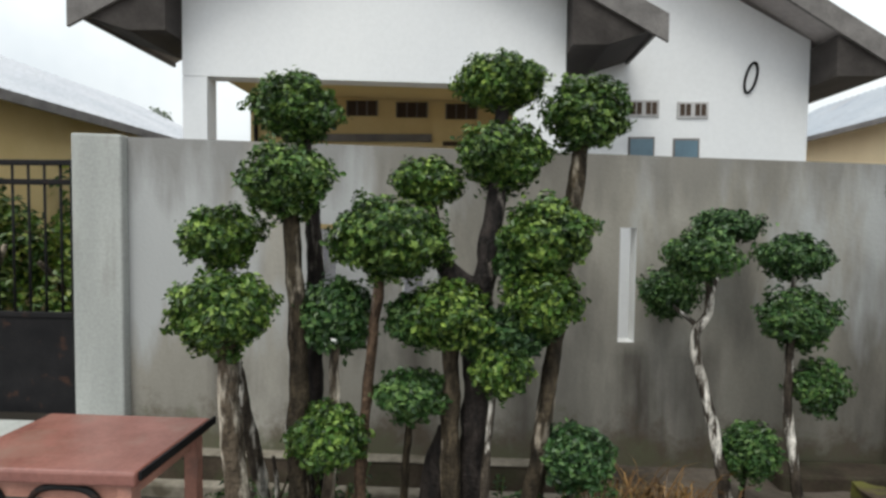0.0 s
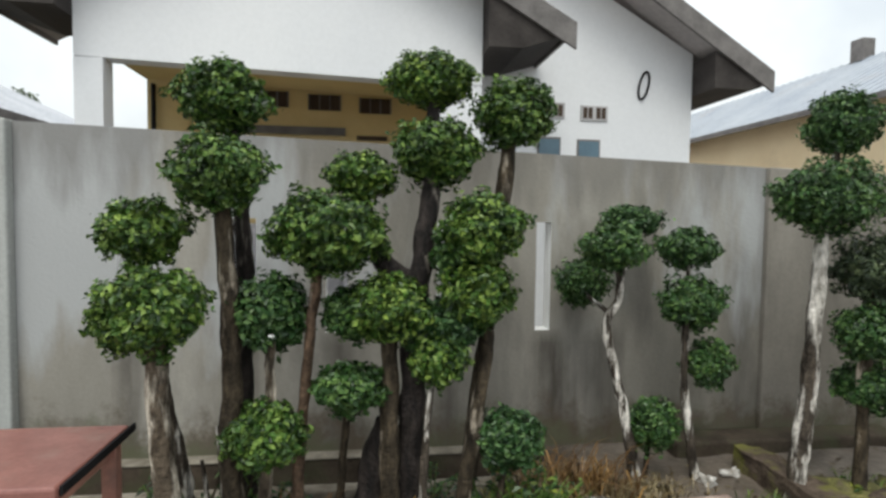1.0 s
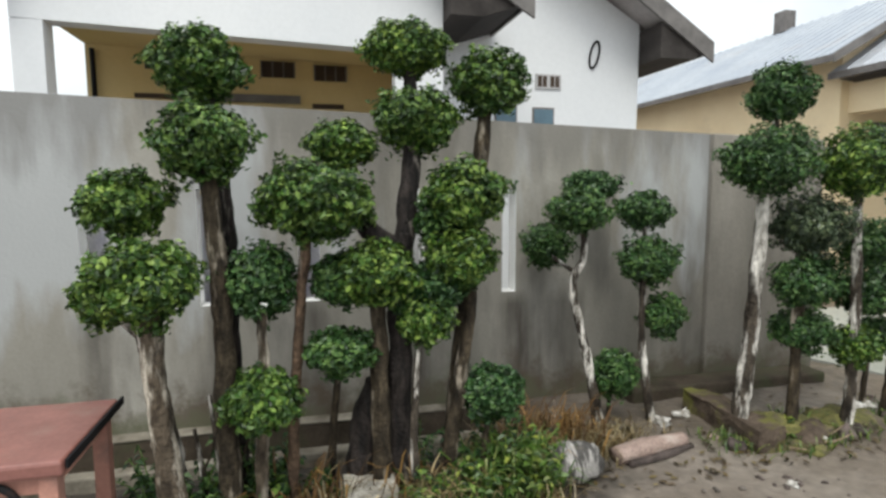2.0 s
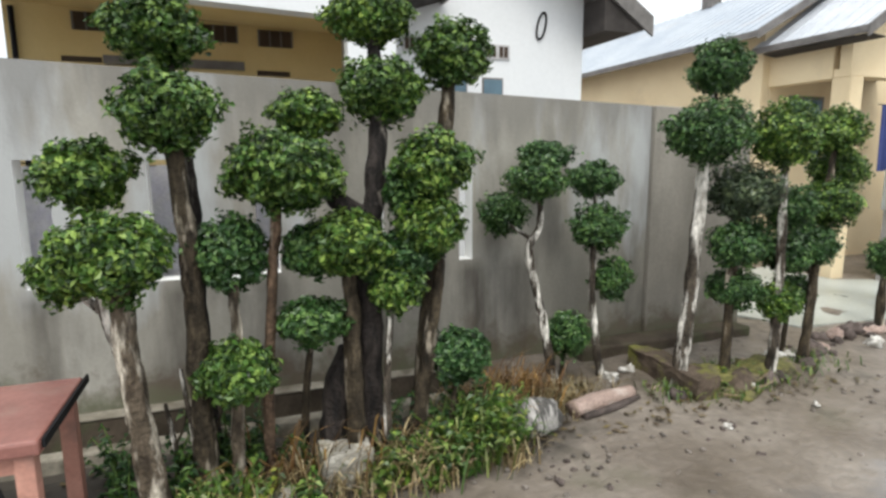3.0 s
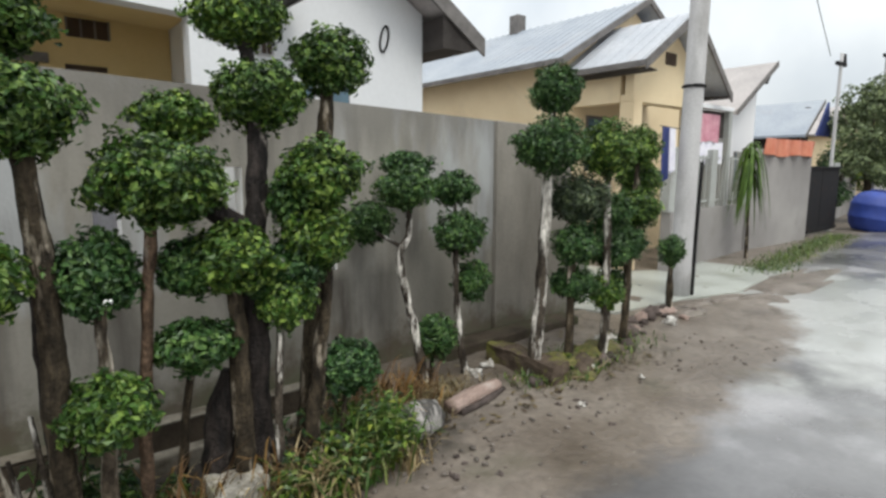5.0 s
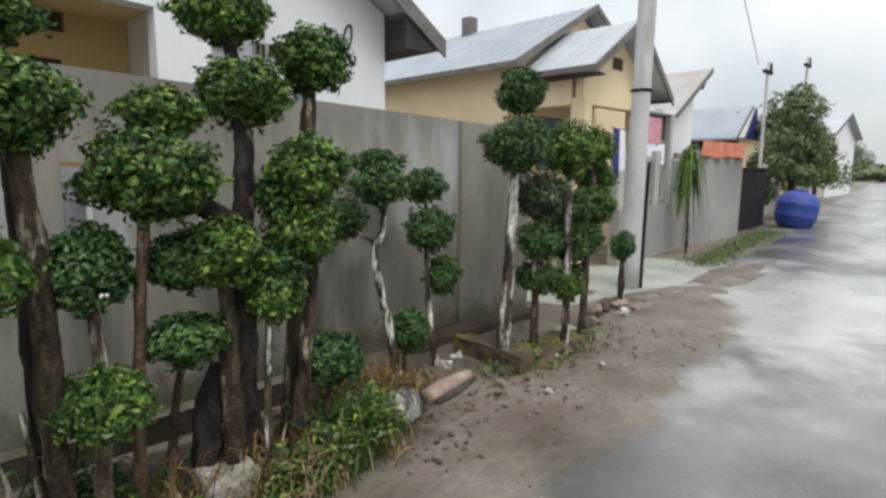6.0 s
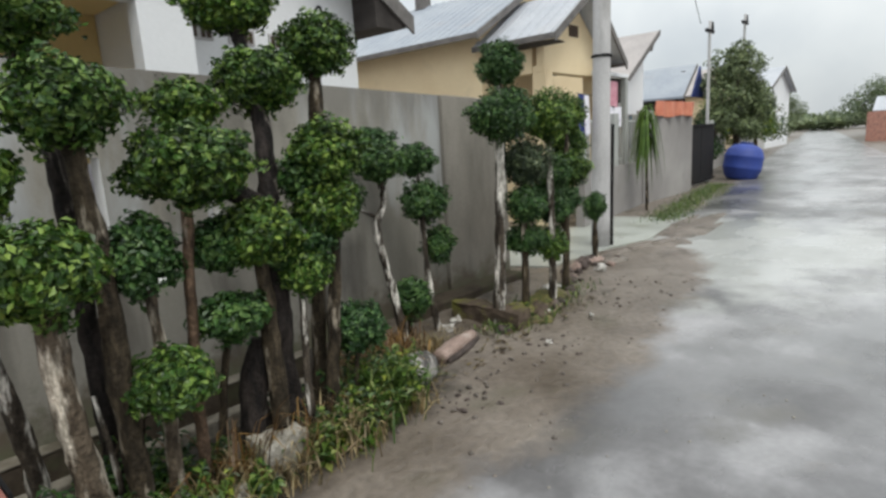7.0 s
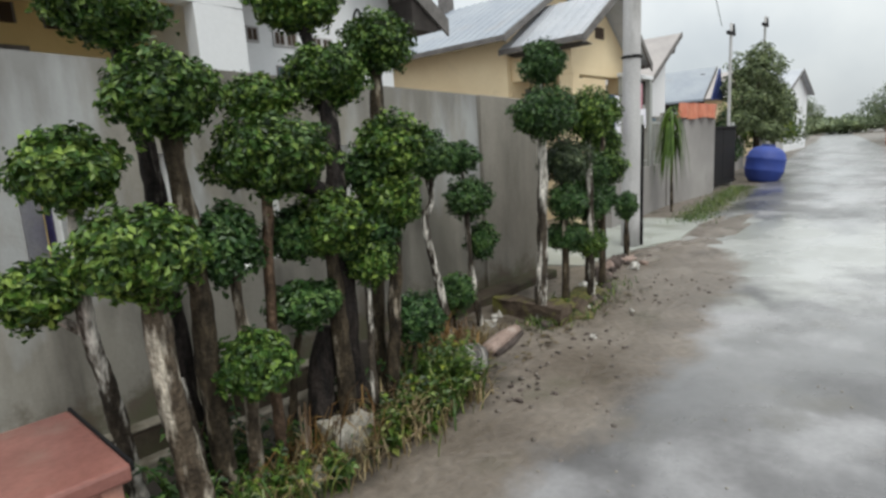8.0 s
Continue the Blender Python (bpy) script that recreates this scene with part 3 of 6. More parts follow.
def leaves(name, centre, rx, rz, count, size, seed, drop=0.78, core=0.62, ry=None):
    """A clipped ball of foliage: single folded leaves over an uneven, flattened ball, with a twiggy core."""
    rng = np.random.default_rng(seed)
    u = rng.normal(size=(count, 3))
    u /= np.linalg.norm(u, axis=1)[:, None]
    lump = np.array([noise.noise((q[0] * 1.9 + seed * 3.7, q[1] * 1.9, q[2] * 1.9)) for q in u])
    fine = np.array([noise.noise((q[0] * 5 + seed, q[1] * 5 + 9, q[2] * 5)) for q in u])
    r = 0.93 * (1 + 0.38 * lump + 0.26 * fine) * (1.02 - 0.3 * rng.random(count) ** 1.6)
    stray = rng.random(count) < 0.03
    r[stray] *= 1.1
    scale = np.array((rx, ry or rx, rz))
    p = u * scale * r[:, None]
    low = np.clip(-u[:, 2], 0, 1)
    p[:, 2] *= np.where(p[:, 2] < 0, drop * (1 + 0.35 * np.abs(fine)), 0.96)
    p[:, :2] *= (1 - 0.22 * low)[:, None]
    nrm = u / scale * rx + np.stack((np.zeros(count), np.zeros(count), np.where(u[:, 2] > -0.1, 0.5, 0.05)), 1) + rng.normal(size=(count, 3)) * 0.5
    nrm /= np.linalg.norm(nrm, axis=1)[:, None]
    tan = np.cross(nrm, rng.normal(size=(count, 3)) + np.array((0, 0, 0.0)))
    tan /= np.linalg.norm(tan, axis=1)[:, None]
    side = np.cross(nrm, tan)
    ln = size * (0.65 + 0.7 * rng.random(count))[:, None]
    wd = ln * (0.44 + 0.2 * rng.random(count))[:, None]
    c = p + np.array(centre)
    base, tip = c - tan * ln * 0.5, c + tan * ln * 0.5 - nrm * ln * 0.18
    l1, l2 = c - side * wd * 0.5 + nrm * wd * 0.16 - tan * ln * 0.05, c + side * wd * 0.5 + nrm * wd * 0.16 - tan * ln * 0.05
    verts = np.stack((base, l1, tip, l2), 1).reshape(-1, 3)
    k = np.arange(count) * 4
    faces = np.concatenate((np.stack((k, k + 2, k + 1), 1), np.stack((k, k + 3, k + 2), 1)))
    vs, fs = list(verts), list(faces)
    if core:
        n0, rings, segs = len(vs), 7, 12
        for i in range(1, rings):
            for j in range(segs):
                th, ph = math.pi * i / rings, 2 * math.pi * j / segs
                d = np.array((math.sin(th) * math.cos(ph), math.sin(th) * math.sin(ph), math.cos(th)))
                q = d * scale * core * (1 + 0.36 * noise.noise((d[0] * 1.9 + seed * 3.7, d[1] * 1.9, d[2] * 1.9)))
                q[2] *= drop if q[2] < 0 else 1
                vs.append(q + np.array(centre))
        top, bot = len(vs), len(vs) + 1
        vs += [np.array(centre) + (0, 0, rz * core), np.array(centre) - (0, 0, rz * core * drop)]
        for i in range(rings - 2):
            for j in range(segs):
                a, b = n0 + i * segs + j, n0 + i * segs + (j + 1) % segs
                fs.append((a, a + segs, b + segs, b))
        for j in range(segs):
            fs.append((top, n0 + j, n0 + (j + 1) % segs))
            e = n0 + (rings - 2) * segs
            fs.append((bot, e + (j + 1) % segs, e + j))
    return mesh_of(name, vs, fs)


def lump(name, centre, size, seed, rough=0.25, rings=7, segs=10, turn=0.0):
    """An uneven stone or clod, cut flat below."""
    verts, faces = [], []
    for i in range(rings + 1):
        for j in range(segs):
            th, ph = math.pi * i / rings, 2 * math.pi * j / segs
            d = Vector((math.sin(th) * math.cos(ph), math.sin(th) * math.sin(ph), math.cos(th)))
            w = 1 + rough * 2 * noise.noise(d * 1.6 + Vector((seed * 5.3, 0, 0))) + rough * noise.noise(d * 4 + Vector((seed, 3, 0)))
            q = Vector((d.x * size[0], d.y * size[1], max(d.z, -0.55) * size[2])) * w
            q.rotate(Euler((0, 0, turn)))
            verts.append(Vector(centre) + q)
    for i in range(rings):
        for j in range(segs):
            a, b = i * segs + j, i * segs + (j + 1) % segs
            faces.append((a, a + segs, b + segs, b))
    me = mesh_of(name, verts, faces, True)
    bm = bmesh.new()
    bm.from_mesh(me)
    bmesh.ops.remove_doubles(bm, verts=bm.verts, dist=1e-5)
    bm.to_mesh(me)
    bm.free()
    return me


def blades(name, spots, seed):
    """Single bent grass blades; spots: (x, y, spread, count, height)."""
    rng = np.random.default_rng(seed)
    verts, faces = [], []
    for x, y, spread, count, height in spots:
        for _ in range(int(count * 1.8)):
            b = np.array((x + rng.normal() * spread, y + rng.normal() * spread * 0.6, 0.0))
            a = rng.random() * 2 * math.pi
            h = height * (0.45 + 0.75 * rng.random())
            out = np.array((math.cos(a), math.sin(a), 0)) * h * (0.25 + 0.75 * rng.random())
            sd = np.array((-math.sin(a), math.cos(a), 0)) * (0.0018 + 0.0032 * rng.random())
            m1, m2, tip = b + out * 0.25 + (0, 0, h * 0.5), b + out * 0.65 + (0, 0, h * 0.85), b + out * 1.2 + (0, 0, h * (0.7 + 0.35 * rng.random()))
            n = len(verts)
            verts += [b - sd, b + sd, m1 - sd * 1.3, m1 + sd * 1.3, m2 - sd, m2 + sd, tip]
            faces += [(n, n + 1, n + 3, n + 2), (n + 2, n + 3, n + 5, n + 4), (n + 4, n + 5, n + 6)]
    return mesh_of(name, verts, faces)


# ---- ground and road ----
def ground_height(x, y):
    if y < 2.75 or x < -6 or x > 7:
        return 0.0
    f = min(1.0, (y - 2.75) / 0.4)
    ends = max(0.0, min(1.0, (x + 2.5) / 0.3)) * max(0.0, min(1.0, (1.0 - x) / 0.3))
    ditch = -0.24 * ends * max(0.0, min(1.0, (y - 3.35) / 0.22)) * max(0.0, min(1.0, (4.1 - y) / 0.1))
    return ditch + f * (0.012 + 0.03 * noise.noise((x * 1.7, y * 1.7, 0)) + 0.015 * noise.noise((x * 6, y * 6, 3)))


def ground_sheet():
    xs = [-400, -120, -40, -15] + list(np.linspace(-6, 7, 105)) + [10, 15, 25, 45, 90, 180, 500]
    ys = [-400, -120, -40, -15, -6, -2, 0, 1.5, 2.2] + list(np.linspace(2.6, 4.3, 35)) + [6, 10, 20, 50, 130, 400]
    verts = [(x, y, ground_height(x, y)) for x in xs for y in ys]
    n = len(ys)
    faces = [(i * n + j, (i + 1) * n + j, (i + 1) * n + j + 1, i * n + j + 1) for i in range(len(xs) - 1) for j in range(n - 1)]
    return mesh_of("ground", verts, faces, True)


structure("ground", ground_sheet(), M_GROUND, "wet brown earth verge with grit and algae", "ground")

structure("driveway", prism([(4.2, 3.82), (5.0, 3.72), (5.5, 3.66), (6.3, 3.45), (7.6, 3.6), (8.3, 4.1), (8.2, 4.85), (7.3, 4.74), (6.45, 5.1), (6.45, 6.0), (4.0, 6.0), (4.0, 4.3)], "z", -0.05, 0.028), M_DRIVE, "pale wet concrete driveway beside the pole", "driveway")

LEFT = [(-40, 1.9), (-6, 2.2), (0, 2.44), (1, 2.46), (2, 2.4), (3.2, 2.5), (4.2, 2.62), (5.0, 2.8), (5.9, 3.2), (6.3, 4.4), (7.2, 4.7), (8.4, 4.65), (9.2, 4.4), (12, 4.4), (16, 5.1), (30, 7.0), (63, 10.8), (180, 25.5)]
RIGHT = [(-40, -4.4), (-6, -3.6), (0, -2.6), (2, -2.2), (18, 0.4), (36, 3.0), (66, 7.0), (180, 22.5)]


def road_sheet():
    xs = np.concatenate((np.linspace(-40, -4, 19), np.linspace(-3.8, 10, 110), np.linspace(10.5, 180, 60)))
    lx, ly = zip(*LEFT)
    qx, qy = zip(*RIGHT)
    verts, faces = [], []
    for x in xs:
        e = np.interp(x, lx, ly) + (0.1 * noise.noise((x * 1.1, 0, 0)) + 0.05 * noise.noise((x * 4, 5, 0)))
        o = np.interp(x, qx, qy)
        verts += [(x, o, 0.006), (x, max(o, e - 0.7), 0.006), (x, e - 0.35, 0.006), (x, e - 0.1, 0.004), (x, e, -0.002)]
    for i in range(len(xs) - 1):
        for k in range(4):
            a = i * 5 + k
            faces.append((a, a + 5, a + 6, a + 1))
    me = mesh_of("road", verts, faces)
    at = me.attributes.new("verge", "FLOAT", "POINT")
    at.data.foreach_set("value", [v for _ in xs for v in (0.0, 0.0, 0.6, 1.0, 1.0)])
    return me


structure("road", road_sheet(), M_ROAD, "wet pale concrete road with films of water", "road")


# ---- the long boundary wall ----
def lv(x):
    return -0.031 * x


SLITS = [(-1.57, 0.08), (-0.91, 0.082), (-0.325, 0.068), (0.38, 0.056), (1.046, 0.051)]
WALL_Y, WALL_T = 4.07, 0.14


def slotted_wall(x0, x1, top, slits, z0, z1):
    """A wall with narrow upright slots through it, its top following lv."""
    xs = sorted([x0, x1] + [s + d for s, w in slits for d in (-w, w)])
    zs = [-0.1, z0, z1, top]
    ya, yb = WALL_Y, WALL_Y + WALL_T
    bm, lining = bmesh.new(), []
    hgt = lambda x, z: z + lv(x) if z == top else z

    def quad(*pts):
        bm.faces.new([bm.verts.new(p) for p in pts])

    hole = lambda i, k: k == 1 and any(abs((xs[i] + xs[i + 1]) / 2 - s) < 0.01 for s, w in slits)
    for i in range(len(xs) - 1):
        a, b = xs[i], xs[i + 1]
        for k in range(3):
            p, q = zs[k], zs[k + 1]
            if hole(i, k):
                lining.append(len(bm.faces))
                quad((a, ya, p), (a, yb, p), (a, yb, q), (a, ya, q))
                quad((b, yb, p), (b, ya, p), (b, ya, q), (b, yb, q))
                quad((a, ya, p), (b, ya, p), (b, yb, p), (a, yb, p))
                quad((a, ya, q), (a, yb, q), (b, yb, q), (b, ya, q))
            else:
                quad((a, ya, p), (b, ya, p), (b, ya, hgt(b, q)), (a, ya, hgt(a, q)))
                quad((b, yb, p), (a, yb, p), (a, yb, hgt(a, q)), (b, yb, hgt(b, q)))
        quad((a, ya, hgt(a, top)), (b, ya, hgt(b, top)), (b, yb, hgt(b, top)), (a, yb, hgt(a, top)))
    for x, s in ((x0, 0), (x1, 1)):
        quad((x, ya, -0.1), (x, yb, -0.1), (x, yb, hgt(x, top)), (x, ya, hgt(x, top)))
    bm.faces.ensure_lookup_table()
    for i in lining:
        for k in range(4):
            bm.faces[i + k].material_index = 1
    bmesh.ops.remove_doubles(bm, verts=bm.verts, dist=1e-4)
    return bm


wall = structure("wall_front", slotted_wall(-2.22, 2.66, 2.03, SLITS, 0.81, 1.54), M_WALL, "grey cement-rendered boundary wall with narrow upright slots and stains", "wall")
wall.data.materials.append(M_BRIGHT_WHITE)
structure("wall_front_end", box((2.662, 4.03, -0.1), (3.7, 4.24, 2.03), 0.008, lv), M_WALL_END, "grey-brown end length of the rendered boundary wall", "wall")
structure("gate_pillar", box((-2.56, 4.0, -0.1), (-2.222, 4.26, 2.035), 0.012, lv), M_PILLAR, "pale limewashed pillar between gate and wall", "pillar")
structure("wall_plinth", box((-2.2, 3.96, -0.3), (0.9, 4.068, 0.02), 0.016), M_PLINTH_SHADE, "brown mossy wall-foot ledge with shade in its dark colour", "ledge")
# thin pale strip added so the ledge's top edge looks lit
structure("wall_plinth_cap", box((-2.2, 3.952, 0.021), (0.9, 4.067, 0.034), 0.005), M_STEP, "thin pale cap added to brighten the top of the ledge", "ledge")
structure("ditch_step", box((-2.2, 3.86, -0.3), (0.9, 3.958, -0.13), 0.015), M_STEP, "pale dirty concrete step of the ditch", "ledge")
structure("wall_plinth_end", box((1.9, 3.8, -0.02), (3.6, 4.028, 0.1), 0.02), M_PLINTH_SHADE, "brown mossy wall-foot ledge with shade in its dark colour", "ledge")
# unseen floor, made white to throw light up into porch and slots
structure("yard_bounce_floor", box((-2.2, 4.22, -0.05), (3.6, 6.06, 0.03)), M_WHITE, "unseen white yard floor added to bounce light into the porch", "floor")
structure("gate_sill", box((-4.2, 3.55, -0.05), (-2.3, 3.98, 0.22), 0.02), M_PILLAR, "pale worn concrete sill under the gate", "sill")


# ---- the gate ----
def gate():
    g = thing("metal_gate", (-3.4, 4.12, 0.0), "black painted steel gate with upright bars over a solid sheet", "gate")
    part("sheet_panel", box((-4.2, 4.1, 0.22), (-2.6, 4.12, 0.9), 0.003), M_DARK, g)
    for z in (0.9, 1.8, 1.93):
        part("rail", box((-4.2, 4.09, z - 0.018), (-2.6, 4.13, z + 0.018), 0.004), M_DARK, g)
    for x in (-4.19, -2.61):
        part("stile", box((x - 0.025, 4.085, 0.15), (x + 0.025, 4.135, 1.95), 0.004), M_DARK, g)
    for i in range(13):
        x = -4.07 + i * 0.113
        part("bar", tube("bar", [(x, 4.11, 0.9), (x, 4.11, 1.4), (x, 4.11, 1.93)], [0.009, 0.009], 6, 1, 0.0), M_DARK, g)


gate()


# ---- houses ----
def gable_roof(parent, x0, x1, xr, ze, zr, y0, y1, thick, top_mat, barge=0.16, fall=None):
    """Two roof slopes with the ridge along y, their soffits, front boards and eaves; ze, zr: underside at eave and ridge."""
    f = fall or (lambda x: 0.0)
    for xa in (x0, x1):
        za = ze + f(xa)
        sl = prism([(xa, za), (xr, zr), (xr, zr + thick), (xa, za + thick)], "y", y0 + 0.03, y1)
        part("roof_slope", sl, top_mat, parent)
        rib = bmesh.new()
        for k in range(int((y1 - y0 - 0.1) / 0.2)):
            ya = y0 + 0.1 + k * 0.2
            low = [rib.verts.new((x, y, z)) for x, z in ((xa, za + thick - 0.004), (xr, zr + thick - 0.004)) for y in (ya, ya + 0.035)]
            top = [rib.verts.new((x, y, z)) for x, z in ((xa, za + thick + 0.016), (xr, zr + thick + 0.016)) for y in (ya + 0.01, ya + 0.025)]
            for quad in ((low[0], low[2], top[2], top[0]), (top[0], top[2], top[3], top[1]), (top[1], top[3], low[3], low[1]), (low[0], top[0], top[1], low[1]), (low[2], low[3], top[3], top[2])):
                rib.faces.new(quad)
        part("corrugation", rib, top_mat, parent)
        sg = 1 if xa > xr else -1
        ln = math.hypot(xa - xr, zr - za)
        ux, uz = (xa - xr) / ln, (za - zr) / ln
        nx, nz = uz * sg, -ux * sg
        tip = (xa + ux * 0.06, za + uz * 0.06)
        bd = prism([(tip[0], tip[1] - barge * 0.55), (xr, zr - barge * 0.45), (xr, zr + thick + 0.03), (tip[0], tip[1] + thick + 0.03)], "y", y0, y0 + 0.028)
        part("bargeboard", bd, M_BARGE, parent, "grey weathered bargeboard")
        part("fascia", box((xa - 0.012, y0 + 0.03, za - 0.035), (xa + 0.012, y1, za + thick)), M_BARGE, parent)


def eave_box(parent, xw, xe, xt, zs, zt, zw, y0, y1):
    """Boarded-in eave: a level soffit from the wall that turns up to the roof's tip."""
    part("soffit", prism([(xw, zs), (xe, zs), (xt, zt), (xw, zw)], "y", y0, y1), M_SHADE_BOARDS, parent, "weathered soffit boards with eave shade in their dark colour")


def slotted_vent(parent, xs, z0, z1, y, lift):
    """Pale vent blocks, each with two pairs of brown slots."""
    for x in xs:
        f = lift(x)
        v = part("vent", box((x - 0.13, y - 0.014, z0 + f), (x + 0.13, y + 0.01, z1 + f), 0.004), M_POLE, parent, "pale grey vent block with brown slots")
        for k, w in ((-0.088, 0.02), (-0.038, 0.02), (0.038, 0.02), (0.088, 0.02)):
            part("slot", box((x + k - w, y - 0.018, z0 + f + 0.02), (x + k + w, y - 0.0145, z1 + f - 0.02)), M_HOLE, v)


def vent_row(parent, xs, z0, z1, y, width, lift=None, fins=4):
    for x in xs:
        f = lift(x) if lift else 0.0
        v = part("vent", box((x - width / 2, y - 0.012, z0 + f), (x + width / 2, y + 0.05, z1 + f), 0.004), M_HOLE, parent, "solid dark box painted as a shaded ventilation opening")
        for k in range(fins):
            xx = x - width / 2 + (k + 0.0) * width / 3
            part("vent_fin", box((xx - 0.008, y - 0.022, z0 + f), (xx + 0.008, y - 0.012, z1 + f)), M_BARGE, v)


def white_house():
    h = thing("house", (0.3, 6.5, 0.0), "white gabled house with a porch and weathered eaves darkened for shade", "house")
    y = 4.76
    # porch front: two posts carry a gable wall
    ridge_x, ridge_z, eave = -0.73, 4.12, 3.0
    gable = [(-2.21, 2.61 + lv(-2.21)), (0.74, 2.61 + lv(0.74)), (0.74, 3.3), (ridge_x, ridge_z + 0.02), (-2.21, 3.42)]
    part("gable_wall", prism(gable, "y", y, y + 0.16), M_WHITE, h)
    part("post", box((-2.21, y, -0.05), (-2.015, y + 0.16, 2.671)), M_WHITE, h)
    part("post", box((0.36, y, -0.05), (0.74, y + 0.16, 2.595)), M_WHITE, h)
    part("porch_side_wall", box((0.56, y + 0.162, -0.05), (0.74, 6.2, 3.1)), M_WHITE, h)
    gable_roof(h, -2.89, 1.35, ridge_x, eave, ridge_z, 4.5, 5.9, 0.07, M_TIN_PINK, 0.17, lv)
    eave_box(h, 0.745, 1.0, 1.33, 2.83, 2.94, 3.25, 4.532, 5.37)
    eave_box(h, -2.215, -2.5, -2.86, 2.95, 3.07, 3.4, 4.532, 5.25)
    # porch inside
    part("porch_back_wall", box((-2.2, 6.07, -0.05), (0.555, 6.2, 3.3)), M_YELLOW, h, "ochre yellow porch wall")
    part("porch_ceiling", box((-2.2, 4.925, 2.76), (0.55, 6.06, 2.79), 0, lv), M_YELLOW, h)
    vent_row(h, [-1.56, -1.06, -0.56, -0.07], 2.585, 2.735, 6.07, 0.3, lv, 4)
    part("lintel", box((-1.5, 6.0, 2.36), (-0.36, 6.068, 2.43)), M_BARGE, h)
    vent_row(h, [-1.67, -0.1], 2.32, 2.365, 6.07, 0.3, lv, 0)
    part("downpipe", tube("downpipe", [(-2.13, 6.03, -0.02), (-2.13, 6.03, 1.4), (-2.13, 6.03, 2.78)], [0.022, 0.022], 8, 3, 0.0), M_DARK, h, "dark downpipe on the porch wall")
    # main block behind
    front = 5.38
    mx, mz, me_ = 0.35, 4.72, 2.92
    body = [(0.745, -0.05), (2.86, -0.05), (2.86, 3.12), (mx + 0.41, 4.3)]
    part("front_wall", prism(body, "y", front, front + 0.16), M_WHITE, h)
    part("side_wall", box((2.7, front + 0.162, -0.05), (2.86, 12.0, 3.25)), M_WHITE, h)
    gable_roof(h, -1.8, 3.36, mx, me_, mz, 5.0, 12.2, 0.08, M_TIN_PINK, 0.13, lv)
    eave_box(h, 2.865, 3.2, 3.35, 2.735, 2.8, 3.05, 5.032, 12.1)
    slotted_vent(h, [1.1, 1.5, 1.91], 2.53, 2.67, front, lv)
    for x in (1.49, 1.865):
        w = part("window", box((x - 0.11, front - 0.01, 1.85), (x + 0.11, front + 0.02, 2.36 + lv(x)), 0.004), M_BARGE, h, "narrow blue-grey window")
        part("pane", box((x - 0.095, front - 0.016, 1.88), (x + 0.095, front - 0.011, 2.34 + lv(x))), M_GLASS_BLUE, w)
    # oval ring on the gable
    ring = []
    for k in range(25):
        a = 2 * math.pi * k / 24
        ring.append((2.38 + 0.045 * math.cos(a) + 0.025 * math.sin(a), front - 0.012, 2.81 + 0.125 * math.sin(a)))
    part("oval_ring", tube("oval_ring", ring, [0.011, 0.011], 6, 2, 0.0), M_DARK, h, "dark oval ring ornament")


white_house()


def cream_house():
    h = thing("house", (8.2, 8.5, 0.0), "cream painted house with grey-blue sheet roof and front porch", "house")
    part("side_wall", box((6.38, 6.3, -0.05), (6.53, 14.0, 3.36)), M_CREAM, h)
    part("front_wall", prism([(6.532, -0.05), (10.0, -0.05), (10.0, 3.2), (8.2, 4.2), (6.532, 3.36)], "y", 6.3, 6.45), M_CREAM, h)
    gable_roof(h, 6.0, 10.4, 8.2, 3.13, 4.34, 6.02, 14.4, 0.05, M_TIN, 0.07)
    # front porch
    for x in (6.5, 8.2):
        part("porch_post", box((x, 5.16, -0.05), (x + 0.22, 5.4, 2.5), 0.01), M_CREAM, h)
    part("porch_beam", box((6.5, 5.17, 2.502), (8.42, 5.39, 2.6), 0.005), M_CREAM, h)
    part("porch_side_beam", box((6.5, 5.402, 2.5), (6.7, 6.298, 3.08)), M_CREAM, h)
    part("porch_gable", prism([(6.5, 2.602), (8.4, 2.602), (8.4, 2.95), (7.45, 3.68), (6.5, 3.05)], "y", 5.18, 5.32), M_CREAM, h)
    gable_roof(h, 6.22, 8.68, 7.45, 2.95, 3.76, 4.78, 6.35, 0.05, M_TIN_PALE, 0.1, lambda x: -0.1 * (x - 6.22))
    for a, b in ((6.24, 6.49), (8.42, 8.64)):
        part("soffit", box((a, 4.82, 2.9), (b, 6.2, 2.912), 0, lambda x: -0.1 * (x - 6.22)), M_SHADE_BOARDS, h, "weathered soffit boards with eave shade in their dark colour")
    part("vent", box((7.3, 5.165, 3.1), (7.6, 5.179, 3.28)), M_HOLE, h)
    w = part("window", box((6.9, 6.28, 1.5), (7.6, 6.3, 2.4), 0.004), M_BARGE, h)
    part("pane", box((6.95, 6.272, 1.55), (7.55, 6.279, 2.35)), M_GLASS_BLUE, w)
    part("ridge_finial", box((8.08, 9.0, 4.34), (8.32, 9.25, 4.72), 0.01), M_BARGE, h)


cream_house()


